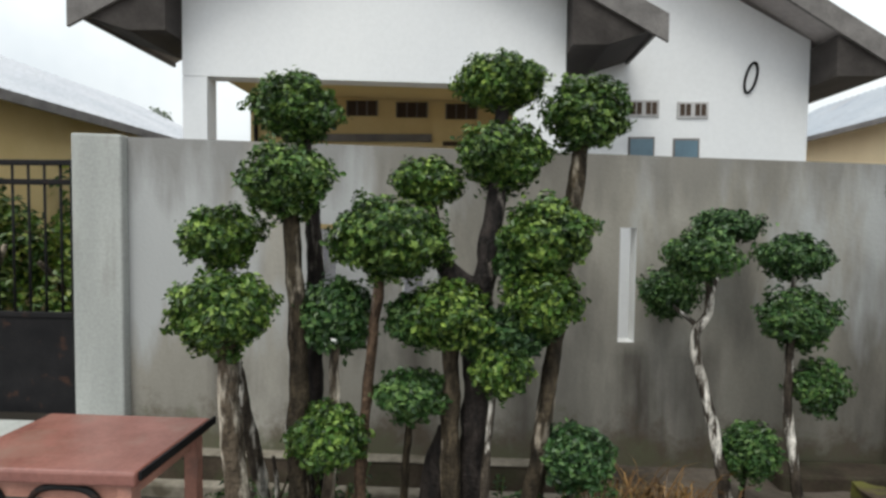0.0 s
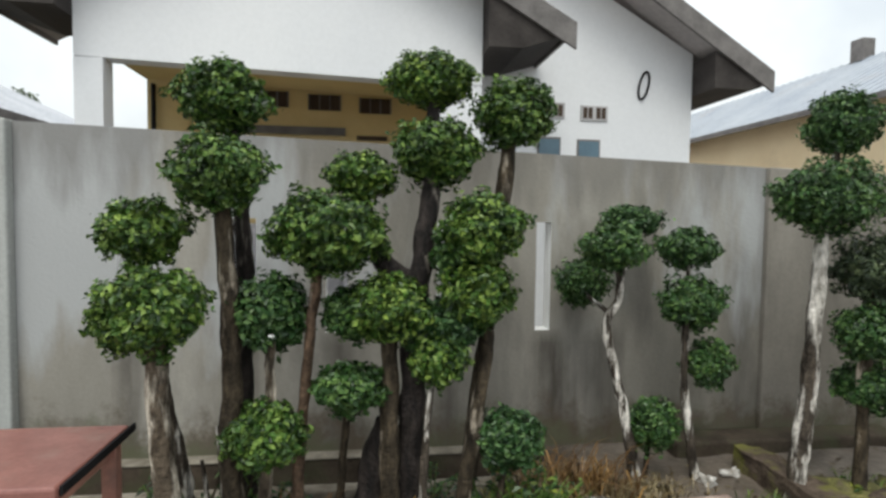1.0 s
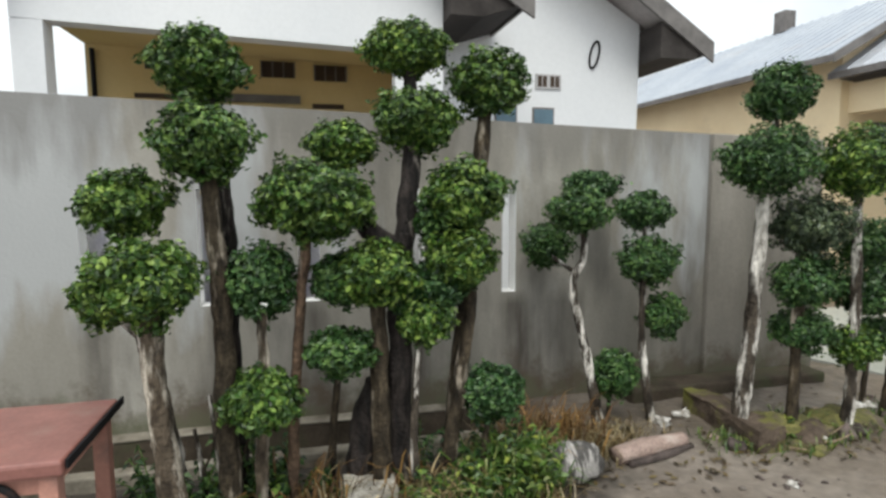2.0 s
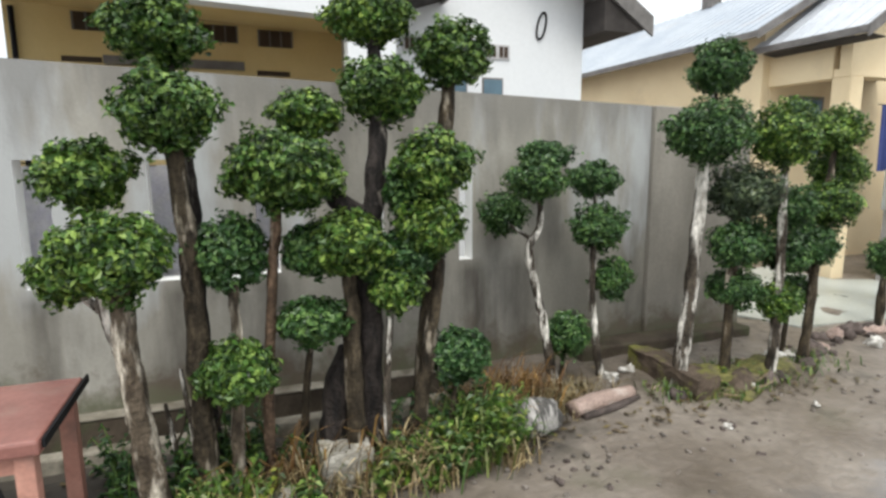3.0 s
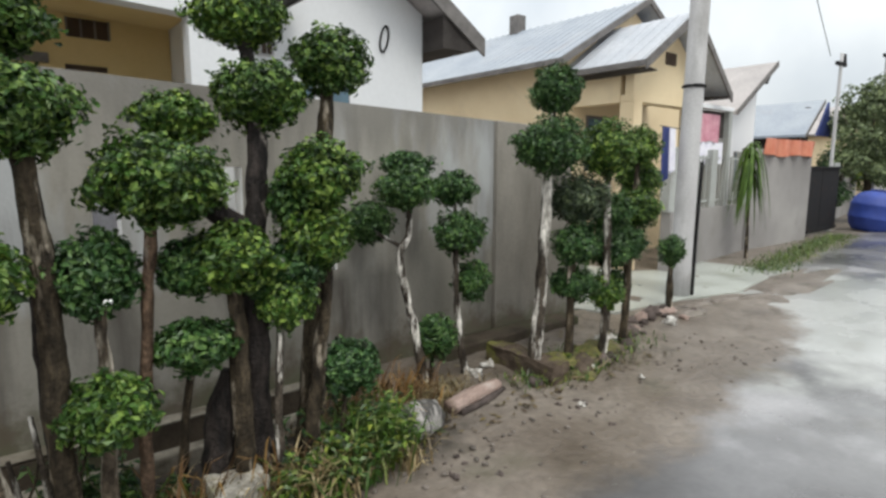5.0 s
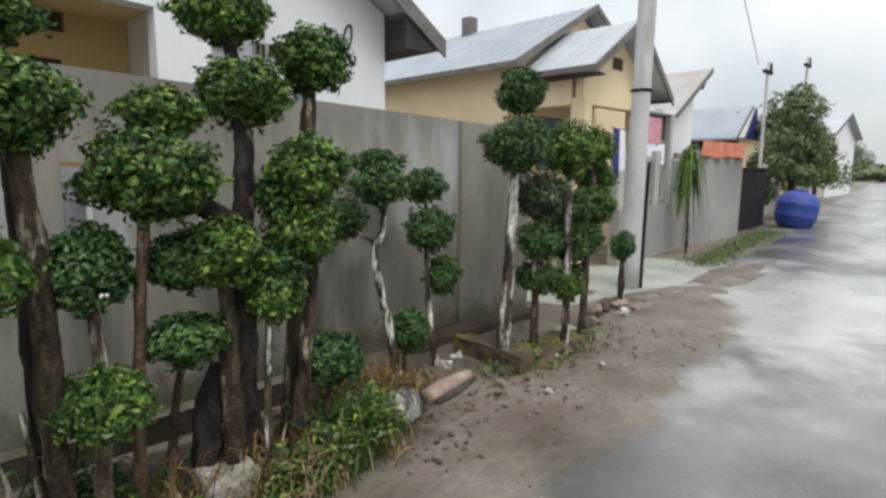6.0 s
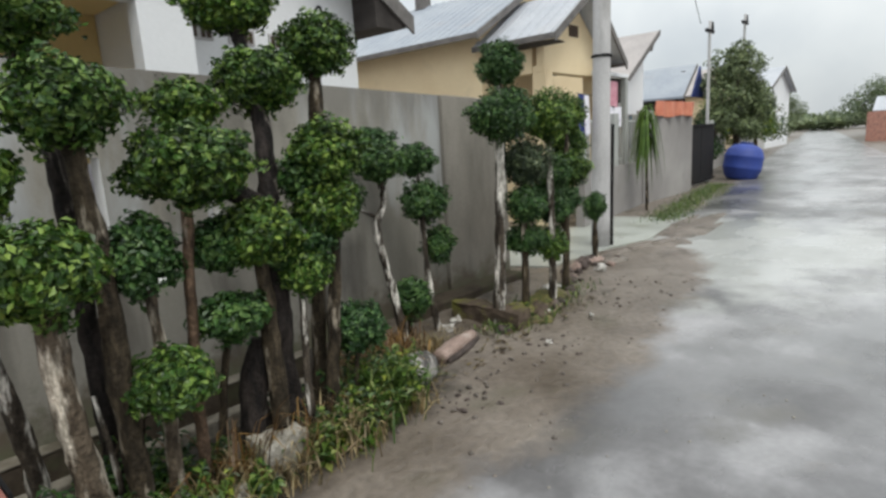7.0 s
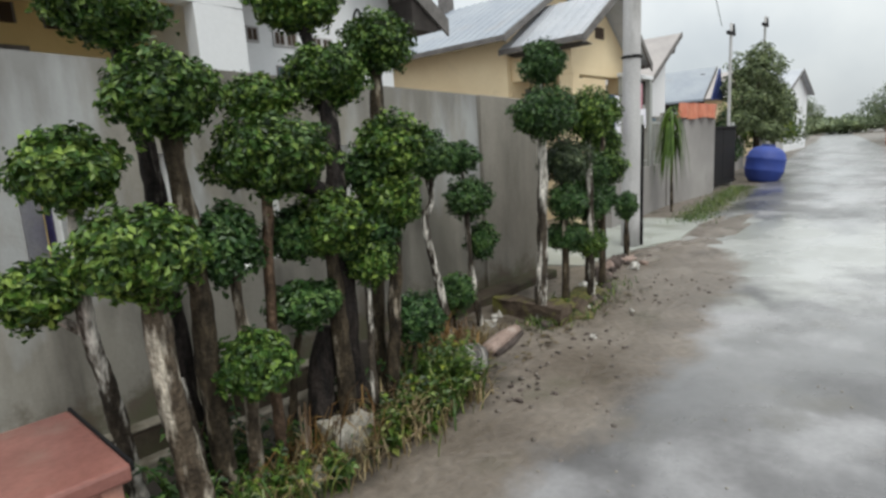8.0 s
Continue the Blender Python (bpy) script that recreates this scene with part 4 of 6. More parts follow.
def far_house(at, w, d, zw, zr, wall_m, roof_m, label):
    x, y = at
    h = thing("house", (x, y, 0.0), label, "house")
    part("front_wall", prism([(x, -0.05), (x + w, -0.05), (x + w, zw), (x + w / 2, zr), (x, zw)], "y", y, y + 0.15), wall_m, h)
    part("side_wall", box((x, y + 0.152, -0.05), (x + 0.15, y + d, zw)), wall_m, h)
    part("side_wall", box((x + w - 0.15, y + 0.152, -0.05), (x + w, y + d, zw)), wall_m, h)
    gable_roof(h, x - 0.35, x + w + 0.35, x + w / 2, zw - 0.1, zr, y - 0.35, y + d + 0.3, 0.06, roof_m, 0.14)
    for k in range(2):
        wx = x + w * (0.25 + 0.4 * k)
        wd = part("window", box((wx, y - 0.02, 1.0), (wx + 0.7, y, 2.0), 0.004), M_BARGE, h)
        part("pane", box((wx + 0.05, y - 0.027, 1.05), (wx + 0.65, y - 0.021, 1.95)), M_GLASS_BLUE, wd)
    return h


def shed_house(x0, x1, z0, z1, y, d, wall_m, roof_m, label):
    """A house under one roof slope that rises along the road."""
    h = thing("house", ((x0 + x1) / 2, y + d / 2, 0.0), label, "house")
    part("front_wall", prism([(x0 + 0.4, -0.05), (x1 - 0.25, -0.05), (x1 - 0.25, z1 - 0.12), (x0 + 0.4, z0 + 0.12)], "y", y + 0.3, y + 0.45), wall_m, h)
    part("side_wall", box((x0 + 0.4, y + 0.452, -0.05), (x0 + 0.55, y + d, z0 + 0.12)), wall_m, h)
    part("roof_slope", prism([(x0, z0), (x1, z1), (x1, z1 + 0.07), (x0, z0 + 0.07)], "y", y + 0.03, y + d), roof_m, h)
    part("bargeboard", prism([(x0, z0 - 0.02), (x1, z1 - 0.03), (x1, z1 + 0.085), (x0, z0 + 0.08)], "y", y, y + 0.028), M_BARGE, h, "grey weathered bargeboard")
    part("soffit", prism([(x1 - 0.24, z1 - 0.4), (x1 + 0.02, z1 - 0.05), (x1 - 0.24, z1 - 0.13)], "y", y + 0.1, y + d), M_SHADE_BOARDS, h)
    for k in range(2):
        wx = x0 + (x1 - x0) * (0.35 + 0.28 * k)
        wd = part("window", box((wx, y + 0.28, 1.1), (wx + 0.35, y + 0.3, 1.9), 0.004), M_BARGE, h)
        part("pane", box((wx + 0.04, y + 0.272, 1.14), (wx + 0.31, y + 0.279, 1.86)), M_GLASS_BLUE, wd)
    return h


shed_house(10.7, 12.45, 2.6, 3.72, 5.55, 6.0, M_WHITE, M_TIN_PINK, "white house with a weathered pinkish sheet roof")
low = shed_house(17.5, 18.8, 2.45, 3.5, 6.6, 5.0, M_SHADE_BOARDS, M_TIN, "low dark house with a grey-blue sheet roof")
part("gable_tarpaulin", prism([(18.0, 2.5), (19.1, 2.5), (18.8, 3.5)], "y", 6.5, 6.56), M_NAVY, low, "navy blue tarpaulin under the roof end")
far_house((30.0, 9.5), 6.0, 7.0, 3.2, 4.6, M_CREAM, M_TIN_PINK, "pale yellow house far down the road")
far_house((38.0, 8.3), 7.0, 7.0, 3.7, 5.0, M_WHITE, M_TIN_PALE, "white house far down the road")
far_house((-8.4, 4.7), 4.0, 6.0, 2.72, 3.7, M_YELLOW, M_TIN_PALE, "yellow house with a pale roof behind the gate")


far_house((47.0, -1.2), 5.0, 4.6, 2.0, 2.9, M_WHITE, M_TIN_PALE, "low white shed across the road far away")


# ---- next wall along the road ----
def street_wall(name, pts, z, label):
    """A low wall along a line of places, 15 cm thick."""
    poly = [(x, y) for x, y in pts] + [(x - 0.02, y + 0.15) for x, y in reversed(pts)]
    return structure(name, prism(poly, "z", -0.1, z), M_STREET, label, "wall")


street_wall("wall_street", [(6.9, 4.72), (10.2, 5.08)], 0.9, "low grey cement wall of the next plot")
street_wall("wall_street_far", [(10.25, 5.07), (13.1, 4.98)], 1.92, "grey cement wall further along the road")
street_wall("wall_street_end", [(14.6, 5.6), (24.0, 7.0)], 1.5, "grey cement wall beyond the drum")


def street_fence():
    f = thing("fence", (8.5, 4.95, 0.9), "pale steel fence with upright bars on the low wall", "fence")
    for k in range(22):
        x = 7.0 + k * 0.148
        y = 4.80 + (x - 6.9) * 0.109
        part("bar", box((x - 0.012, y - 0.012, 0.9), (x + 0.012, y + 0.012, 1.75)), M_PILLAR, f)
    for z in (1.0, 1.7):
        part("rail", prism([(6.95, 4.79), (10.2, 5.145), (10.2, 5.165), (6.95, 4.81)], "z", z, z + 0.03), M_PILLAR, f)
    for x in (6.95, 8.55, 10.15):
        y = 4.80 + (x - 6.9) * 0.109
        part("post", box((x - 0.09, y - 0.07, 0.9), (x + 0.09, y + 0.09, 1.85), 0.01), M_PILLAR, f)


street_fence()
structure("wall_across_road", box((45.0, 1.2, -0.1), (45.2, 3.85, 1.9), 0.01), M_REDLEG, "faded red wall across the road far away", "wall")


# ---- electricity pole ----
def concrete_pole(x, y, h, r0, r1, label, lean=0.0):
    p = thing("utility_pole", (x, y, 0.0), label, "pole", "poles along the road")
    part("shaft", tube("shaft", [(x, y, -0.1), (x + lean * 0.5, y, h / 2), (x + lean, y, h)], [r0, r1], 14, 8, 0.01), M_POLE, p)
    return p


pole = concrete_pole(5.58, 3.84, 8.0, 0.125, 0.085, "tall grey concrete utility pole beside the driveway", 0.18)
part("strap", tube("strap", [(5.636 + 0.116 * math.cos(a), 3.84 + 0.116 * math.sin(a), 2.48) for a in np.linspace(0, 6.28, 13)], [0.02, 0.02], 6, 1, 0.0), M_DARK, pole)
part("conduit", tube("conduit", [(5.69, 3.73, 0.0), (5.7, 3.73, 0.8), (5.71, 3.72, 1.62)], [0.022, 0.022], 8, 3, 0.0), M_DARK, pole)
for (px, py, ph) in ((15.4, 5.3, 4.3), (19.5, 5.4, 5.0)):
    q = concrete_pole(px, py, ph, 0.045, 0.035, "thin street pole with a small crossarm", 0.0)
    part("crossarm", box((px - 0.3, py - 0.04, ph - 0.3), (px + 0.3, py + 0.04, ph - 0.22), 0.005), M_DARK, q)
    part("insulator", tube("insulator", [(px + 0.22, py, ph - 0.22), (px + 0.22, py, ph)], [0.05, 0.03], 8, 2, 0.0), M_DARK, q)


# ---- topiary trees ----
COUNT = {"n": 0}


def topiary(base, label, stems, balls, bark, leaf, density=1.0, size=0.034):
    """A clipped tree: stems are (name, points, radii), balls are (centre, half-width, half-height)."""
    t = thing("topiary_tree", (base[0], base[1], 0.0), label, "tree", "clipped trees along the wall")
    for nm, pts, rad in stems:
        COUNT["n"] += 1
        part(nm, tube(nm, pts, [q * 0.84 for q in rad], 16, 12, 0.2, COUNT["n"], 0.35 if nm == "trunk" else 0.0), bark, t)
    for item in balls:
        c, rx, rz = item[:3]
        c = (c[0], c[1], c[2] - 0.025)
        m = item[3] if len(item) > 3 else leaf
        COUNT["n"] += 1
        area = 4 * math.pi * ((rx * rx + 2 * rx * rz) / 3)
        n = int(area * 7400 * density)
        part("foliage_ball", leaves("foliage_ball", c, rx, rz * 1.03, n, size, COUNT["n"]), m, t)
    return t


topiary((-0.9, 2.69), "clipped tree with a wide bright leafy cap on a pale-streaked trunk",
        [("trunk", [(-0.87, 2.7, -0.05), (-0.89, 2.7, 0.3), (-0.925, 2.7, 0.7), (-0.94, 2.7, 1.1)], [0.064, 0.057, 0.053, 0.05])],
        [((-0.96, 2.70, 1.2), 0.21, 0.18)], M_BARK_PATCHY, M_LEAF)
topiary((-0.97, 3.14), "clipped tree with two leafy balls on a leaning pale-streaked trunk",
        [("trunk", [(-0.95, 3.16, -0.05), (-0.98, 3.12, 0.33), (-1.02, 3.07, 0.65), (-1.06, 3.02, 0.95), (-1.06, 2.93, 1.45)], [0.048, 0.042, 0.038, 0.034, 0.022]),
         ("limb", [(-1.04, 3.05, 0.85), (-1.14, 3.06, 0.96), (-1.2, 3.05, 1.04)], [0.022, 0.016])],
        [((-1.06, 2.92, 1.5), 0.178, 0.16), ((-1.19, 3.05, 1.07), 0.15, 0.13)], M_BARK_WHITE, M_LEAF)
topiary((-0.7, 2.88), "tall clipped tree with a wide leafy ball",
        [("trunk", [(-0.69, 2.88, -0.05), (-0.7, 2.88, 0.6), (-0.7, 2.88, 1.1), (-0.74, 2.86, 1.68)], [0.06, 0.052, 0.048, 0.04])],
        [((-0.75, 2.85, 1.745), 0.205, 0.17)], M_BARK, M_LEAF)
topiary((-0.78, 3.14), "tall clipped tree with a leafy ball above the wall",
        [("trunk", [(-0.68, 3.14, -0.05), (-0.7, 3.15, 0.8), (-0.71, 3.15, 1.5), (-0.77, 3.16, 2.05)], [0.055, 0.05, 0.045, 0.035])],
        [((-0.79, 3.16, 2.115), 0.228, 0.18)], M_BARK_BLACK, M_LEAF)
topiary((-0.44, 2.88), "clipped tree with a broad leafy cap on a thin reddish trunk",
        [("trunk", [(-0.43, 2.88, -0.05), (-0.42, 2.88, 0.45), (-0.38, 2.89, 0.95), (-0.33, 2.9, 1.42)], [0.034, 0.03, 0.027, 0.025])],
        [((-0.30, 2.90, 1.5), 0.27, 0.2)], M_BARK_RED, M_LEAF)
bloom_tree = topiary((-0.56, 2.87), "low clipped tree with a bright ball below a darker one",
        [("trunk", [(-0.57, 2.86, -0.05), (-0.56, 2.86, 0.35), (-0.54, 2.87, 0.7), (-0.54, 2.9, 1.05)], [0.038, 0.034, 0.028, 0.022])],
        [((-0.54, 2.80, 0.65), 0.175, 0.17), ((-0.54, 2.95, 1.14), 0.175, 0.18, M_LEAF_DARK)], M_BARK_PATCHY, M_LEAF)
for k in range(4):
    a = 0.4 + k * 1.57
    part("blossom", lump("blossom", (-0.525 + 0.01 * math.cos(a), 2.8 + 0.01 * math.sin(2.6 * k), 1.045 + 0.007 * math.sin(a)), (0.011, 0.006, 0.007), 60 + k, 0.5, 6, 8, k), M_BRIGHT_WHITE, bloom_tree, "small white blossom")
topiary((0.08, 2.98), "many-headed clipped tree on a thick dark forked trunk",
        [("trunk", [(0.07, 2.98, -0.05), (0.08, 2.98, 0.6), (0.11, 3.0, 1.25), (0.17, 3.1, 1.7), (0.2, 3.28, 2.18)], [0.085, 0.075, 0.062, 0.05, 0.03]),
         ("limb", [(0.12, 3.0, 1.25), (0.0, 3.0, 1.3), (-0.09, 3.08, 1.42), (-0.15, 3.18, 1.7)], [0.055, 0.05, 0.03])],
        [((0.20, 3.31, 2.27), 0.235, 0.16), ((0.20, 3.12, 1.89), 0.225, 0.18), ((-0.16, 3.19, 1.77), 0.18, 0.13)], M_BARK_BLACK, M_LEAF)
topiary((-0.02, 2.9), "clipped tree with a yellowish leafy ball on a stout trunk",
        [("trunk", [(-0.02, 2.9, -0.05), (-0.02, 2.9, 0.5), (-0.03, 2.9, 1.1)], [0.06, 0.05, 0.042])],
        [((-0.03, 2.90, 1.17), 0.2, 0.16, M_LEAF), ((-0.19, 2.96, 1.14), 0.15, 0.14, M_LEAF_DARK), ((0.12, 2.98, 1.06), 0.14, 0.14, M_LEAF_DARK)], M_BARK, M_LEAF)
topiary((0.14, 2.86), "slim pale-stemmed clipped tree with a small ball",
        [("trunk", [(0.14, 2.86, -0.05), (0.13, 2.86, 0.4), (0.16, 2.87, 0.88)], [0.024, 0.021, 0.018])],
        [((0.19, 2.88, 0.95), 0.145, 0.15)], M_BARK_PALE, M_LEAF)
topiary((0.3, 2.92), "clipped tree with stacked leafy balls grown together",
        [("trunk", [(0.28, 2.92, -0.05), (0.34, 2.92, 0.4), (0.42, 2.92, 0.95), (0.4, 2.9, 1.2), (0.38, 2.87, 1.45)], [0.045, 0.04, 0.036, 0.03, 0.025])],
        [((0.38, 2.85, 1.52), 0.2, 0.175), ((0.36, 2.89, 1.24), 0.185, 0.17), ((0.26, 2.93, 1.1), 0.15, 0.14, M_LEAF_DARK), ((0.3, 2.97, 1.4), 0.15, 0.14, M_LEAF_DARK)], M_BARK, M_LEAF)
topiary((0.4, 3.1), "tall clipped tree with a round leafy head on a grey trunk",
        [("trunk", [(0.34, 3.1, -0.05), (0.42, 3.1, 0.7), (0.5, 3.11, 1.4), (0.57, 3.13, 1.98)], [0.05, 0.046, 0.042, 0.04])],
        [((0.58, 3.13, 2.08), 0.205, 0.18)], M_BARK, M_LEAF)
topiary((-0.24, 3.05), "low dark clipped ball on a thin bent stem",
        [("trunk", [(-0.27, 3.06, -0.05), (-0.25, 3.05, 0.2), (-0.23, 3.0, 0.5), (-0.2, 2.93, 0.76)], [0.03, 0.026, 0.022, 0.018])],
        [((-0.20, 2.92, 0.81), 0.175, 0.125)], M_BARK, M_LEAF_DARK)
stump = thing("tree_stump", (-0.1, 3.0, 0.0), "short blackened tree stump among the trunks", "stump")
part("stem", tube("stem", [(-0.1, 3.0, -0.05), (-0.11, 3.0, 0.2), (-0.09, 2.99, 0.42), (-0.04, 2.98, 0.62)], [0.075, 0.068, 0.064, 0.045], 14, 6, 0.18, 41, 0.3), M_BARK_BLACK, stump)
topiary((0.52, 2.92), "small clipped shrub on a thin stem among weeds",
        [("trunk", [(0.5, 2.93, -0.05), (0.5, 2.93, 0.25), (0.53, 2.92, 0.5)], [0.02, 0.018, 0.014])],
        [((0.53, 2.92, 0.55), 0.16, 0.155)], M_BARK, M_LEAF_DARK)
topiary((1.45, 3.5), "crooked clipped tree with dark heads and a white lichen trunk",
        [("trunk", [(1.47, 3.5, -0.05), (1.4, 3.5, 0.33), (1.34, 3.5, 0.57), (1.25, 3.49, 0.95), (1.31, 3.47, 1.12), (1.28, 3.44, 1.36)], [0.042, 0.036, 0.032, 0.03, 0.024, 0.02]),
         ("limb", [(1.27, 3.5, 1.02), (1.22, 3.65, 1.08), (1.23, 3.84, 1.12)], [0.018, 0.014]),
         ("limb", [(1.3, 3.47, 1.15), (1.44, 3.65, 1.35), (1.55, 3.83, 1.54)], [0.016, 0.012])],
        [((1.24, 3.42, 1.42), 0.185, 0.155), ((1.23, 3.84, 1.17), 0.175, 0.17, M_LEAF_DARK), ((1.54, 3.8, 1.58), 0.2, 0.115)], M_BARK_PALE, M_LEAF_DARK, 1.0, 0.031)
topiary((1.83, 3.5), "slim clipped tree with three dark stacked balls",
        [("trunk", [(1.85, 3.5, -0.05), (1.79, 3.5, 0.3), (1.75, 3.5, 0.6), (1.76, 3.52, 0.95), (1.8, 3.58, 1.36)], [0.034, 0.03, 0.026, 0.022, 0.016])],
        [((1.81, 3.61, 1.41), 0.185, 0.145), ((1.79, 3.52, 1.09), 0.195, 0.175), ((1.9, 3.5, 0.73), 0.14, 0.16)], M_BARK_PALE, M_LEAF_DARK, 1.0, 0.031)
topiary((1.54, 3.52), "low dark green clipped shrub beside the wall foot",
        [("trunk", [(1.53, 3.52, -0.05), (1.54, 3.52, 0.15), (1.56, 3.5, 0.32)], [0.02, 0.016, 0.012])],
        [((1.56, 3.5, 0.37), 0.16, 0.165)], M_BARK, M_LEAF_DARK, 1.0, 0.031)
topiary((2.22, 3.14), "tall clipped tree with two balls on a white-patched trunk",
        [("trunk", [(2.19, 3.14, -0.05), (2.24, 3.14, 0.45), (2.27, 3.14, 0.9), (2.3, 3.14, 1.5), (2.43, 3.21, 2.05)], [0.06, 0.05, 0.048, 0.04, 0.02])],
        [((2.45, 3.22, 2.12), 0.2, 0.2), ((2.3, 3.13, 1.71), 0.27, 0.215)], M_BARK_WHITE, M_LEAF_DARK, 1.0, 0.031)
topiary((2.6, 3.12), "grey-green dry clipped tree with four uneven balls",
        [("trunk", [(2.58, 3.12, -0.05), (2.57, 3.11, 0.6), (2.6, 3.13, 1.25)], [0.04, 0.034, 0.026]),
         ("limb", [(2.56, 3.12, 0.5), (2.5, 3.08, 0.75), (2.53, 3.06, 0.95)], [0.018, 0.014])],
        [((2.65, 3.15, 1.32), 0.23, 0.215, M_LEAF_DRY), ((2.54, 3.06, 0.99), 0.18, 0.165), ((2.63, 3.14, 0.68), 0.185, 0.15), ((2.8, 3.2, 0.98), 0.16, 0.17)], M_BARK, M_LEAF_DARK, 1.0, 0.031)
topiary((2.95, 3.08), "clipped tree with a rounded green head on a pale trunk",
        [("trunk", [(2.96, 3.08, -0.05), (2.96, 3.07, 0.7), (2.9, 3.05, 1.3), (2.84, 3.02, 1.62)], [0.04, 0.034, 0.03, 0.024])],
        [((2.82, 3.01, 1.69), 0.22, 0.225), ((3.0, 3.1, 0.56), 0.15, 0.15), ((3.06, 3.12, 1.2), 0.17, 0.17, M_LEAF_DARK), ((3.1, 3.14, 0.88), 0.16, 0.16, M_LEAF_DARK)], M_BARK_PALE, M_LEAF, 1.0, 0.031)
topiary((3.5, 3.22), "clipped tree with a cluster of green balls beside the driveway",
        [("trunk", [(3.44, 3.2, -0.05), (3.5, 3.22, 0.6), (3.6, 3.26, 1.15), (3.74, 3.33, 1.65)], [0.042, 0.036, 0.03, 0.02]),
         ("limb", [(3.58, 3.25, 1.05), (3.8, 3.36, 1.2), (3.97, 3.45, 1.4)], [0.02, 0.014]),
         ("limb", [(3.5, 3.22, 0.55), (3.6, 3.34, 0.7), (3.68, 3.42, 0.85)], [0.018, 0.012])],
        [((3.77, 3.35, 1.74), 0.21, 0.2), ((3.98, 3.46, 1.46), 0.22, 0.2), ((3.6, 3.22, 1.22), 0.2, 0.19), ((3.69, 3.43, 0.88), 0.21, 0.21, M_LEAF_DARK), ((3.42, 3.2, 0.92), 0.16, 0.16, M_LEAF_DARK)], M_BARK, M_LEAF, 1.0, 0.031)
topiary((3.42, 3.36), "low dark clipped shrub on a thin stem",
        [("trunk", [(3.42, 3.36, -0.05), (3.45, 3.37, 0.25), (3.5, 3.38, 0.45)], [0.024, 0.02, 0.014])],
        [((3.5, 3.38, 0.51), 0.16, 0.165)], M_BARK, M_LEAF_DARK, 1.0, 0.031)
topiary((4.95, 3.61), "small clipped ball on a thin stem beside the pole",
        [("trunk", [(4.95, 3.61, -0.05), (4.94, 3.61, 0.3), (4.95, 3.61, 0.6)], [0.05, 0.04, 0.02])],
        [((4.94, 3.61, 0.67), 0.155, 0.175)], M_BARK, M_LEAF_DARK, 1.0, 0.031)


for sx_, sy_, sh_ in ((-0.74, 2.95, 0.62), (-0.66, 2.98, 0.5), (-0.82, 3.0, 0.45)):
    sap = thing("bare_sapling", (sx_, sy_, 0.0), "thin pale bare stem among the clipped trees", "sapling", "bare stems among the trees")
    part("stem", tube("stem", [(sx_, sy_, -0.05), (sx_ - 0.01, sy_, sh_ * 0.5), (sx_ - 0.04, sy_ + 0.01, sh_)], [0.016, 0.013, 0.008], 9, 6, 0.18, int(sh_ * 100)), M_BARK_PALE, sap)
    part("twig", tube("twig", [(sx_ - 0.01, sy_, sh_ * 0.55), (sx_ + 0.03, sy_ - 0.02, sh_ * 0.75), (sx_ + 0.05, sy_ - 0.02, sh_ * 0.95)], [0.007, 0.004], 7, 4, 0.15, 3), M_BARK, sap)


# ---- red table ----
def red_table():
    t = thing("table", (-1.55, 2.72, 0.0), "low red painted wooden table with faded legs", "table")
    bm = box((-1.95, 2.42, 0.565), (-1.165, 3.02, 0.622), 0.012)
    part("tabletop", bm, M_RED, t)
    part("dark_edge", box((-1.163, 2.44, 0.585), (-1.152, 3.05, 0.619), 0.002), M_DARK, t, "black edging strip")
    for x in (-1.9, -1.22):
        for y in (2.47, 2.96):
            part("leg", box((x - 0.03, y - 0.03, 0.0), (x + 0.03, y + 0.03, 0.565), 0.004), M_REDLEG, t)
    part("apron", box((-1.87, 2.455, 0.5), (-1.25, 2.475, 0.564)), M_REDLEG, t)
    part("apron", box((-1.235, 2.51, 0.5), (-1.215, 2.925, 0.564)), M_REDLEG, t)
    for a, b in ((-1.62, -1.28), (-1.94, -1.66)):
        m_ = (a + b) / 2
        part("arched_brace", tube("arched_brace", [(a, 2.44, 0.36), (a + 0.05, 2.44, 0.52), (m_, 2.44, 0.552), (b - 0.05, 2.44, 0.52), (b, 2.44, 0.36)], [0.013, 0.013], 8, 5, 0.0), M_DARK, t)
    part("stretcher", box((-1.87, 2.46, 0.2), (-1.25, 2.48, 0.25)), M_REDLEG, t)


red_table()

# ---- debris along the verge ----
solo("sack", lump("sack", (1.0, 2.94, 0.09), (0.165, 0.12, 0.125), 3, 0.14, 12, 20, 0.3), M_SACK, "grey striped dirty sack lying on the verge", "sack")
lg = thing("log", (1.55, 3.07, 0.0), "pinkish peeled log lying across the verge", "log")
part("stem", tube("stem", [(1.3, 3.02, 0.06), (1.5, 3.06, 0.065), (1.8, 3.13, 0.05)], [0.055, 0.065, 0.05], 12, 8, 0.2, 5), M_LOG, lg)
part("bark_strip", tube("bark_strip", [(1.36, 2.99, 0.02), (1.6, 3.03, 0.022), (1.84, 3.1, 0.02)], [0.025, 0.03, 0.02], 8, 6, 0.2, 9), M_DARKROCK, lg)
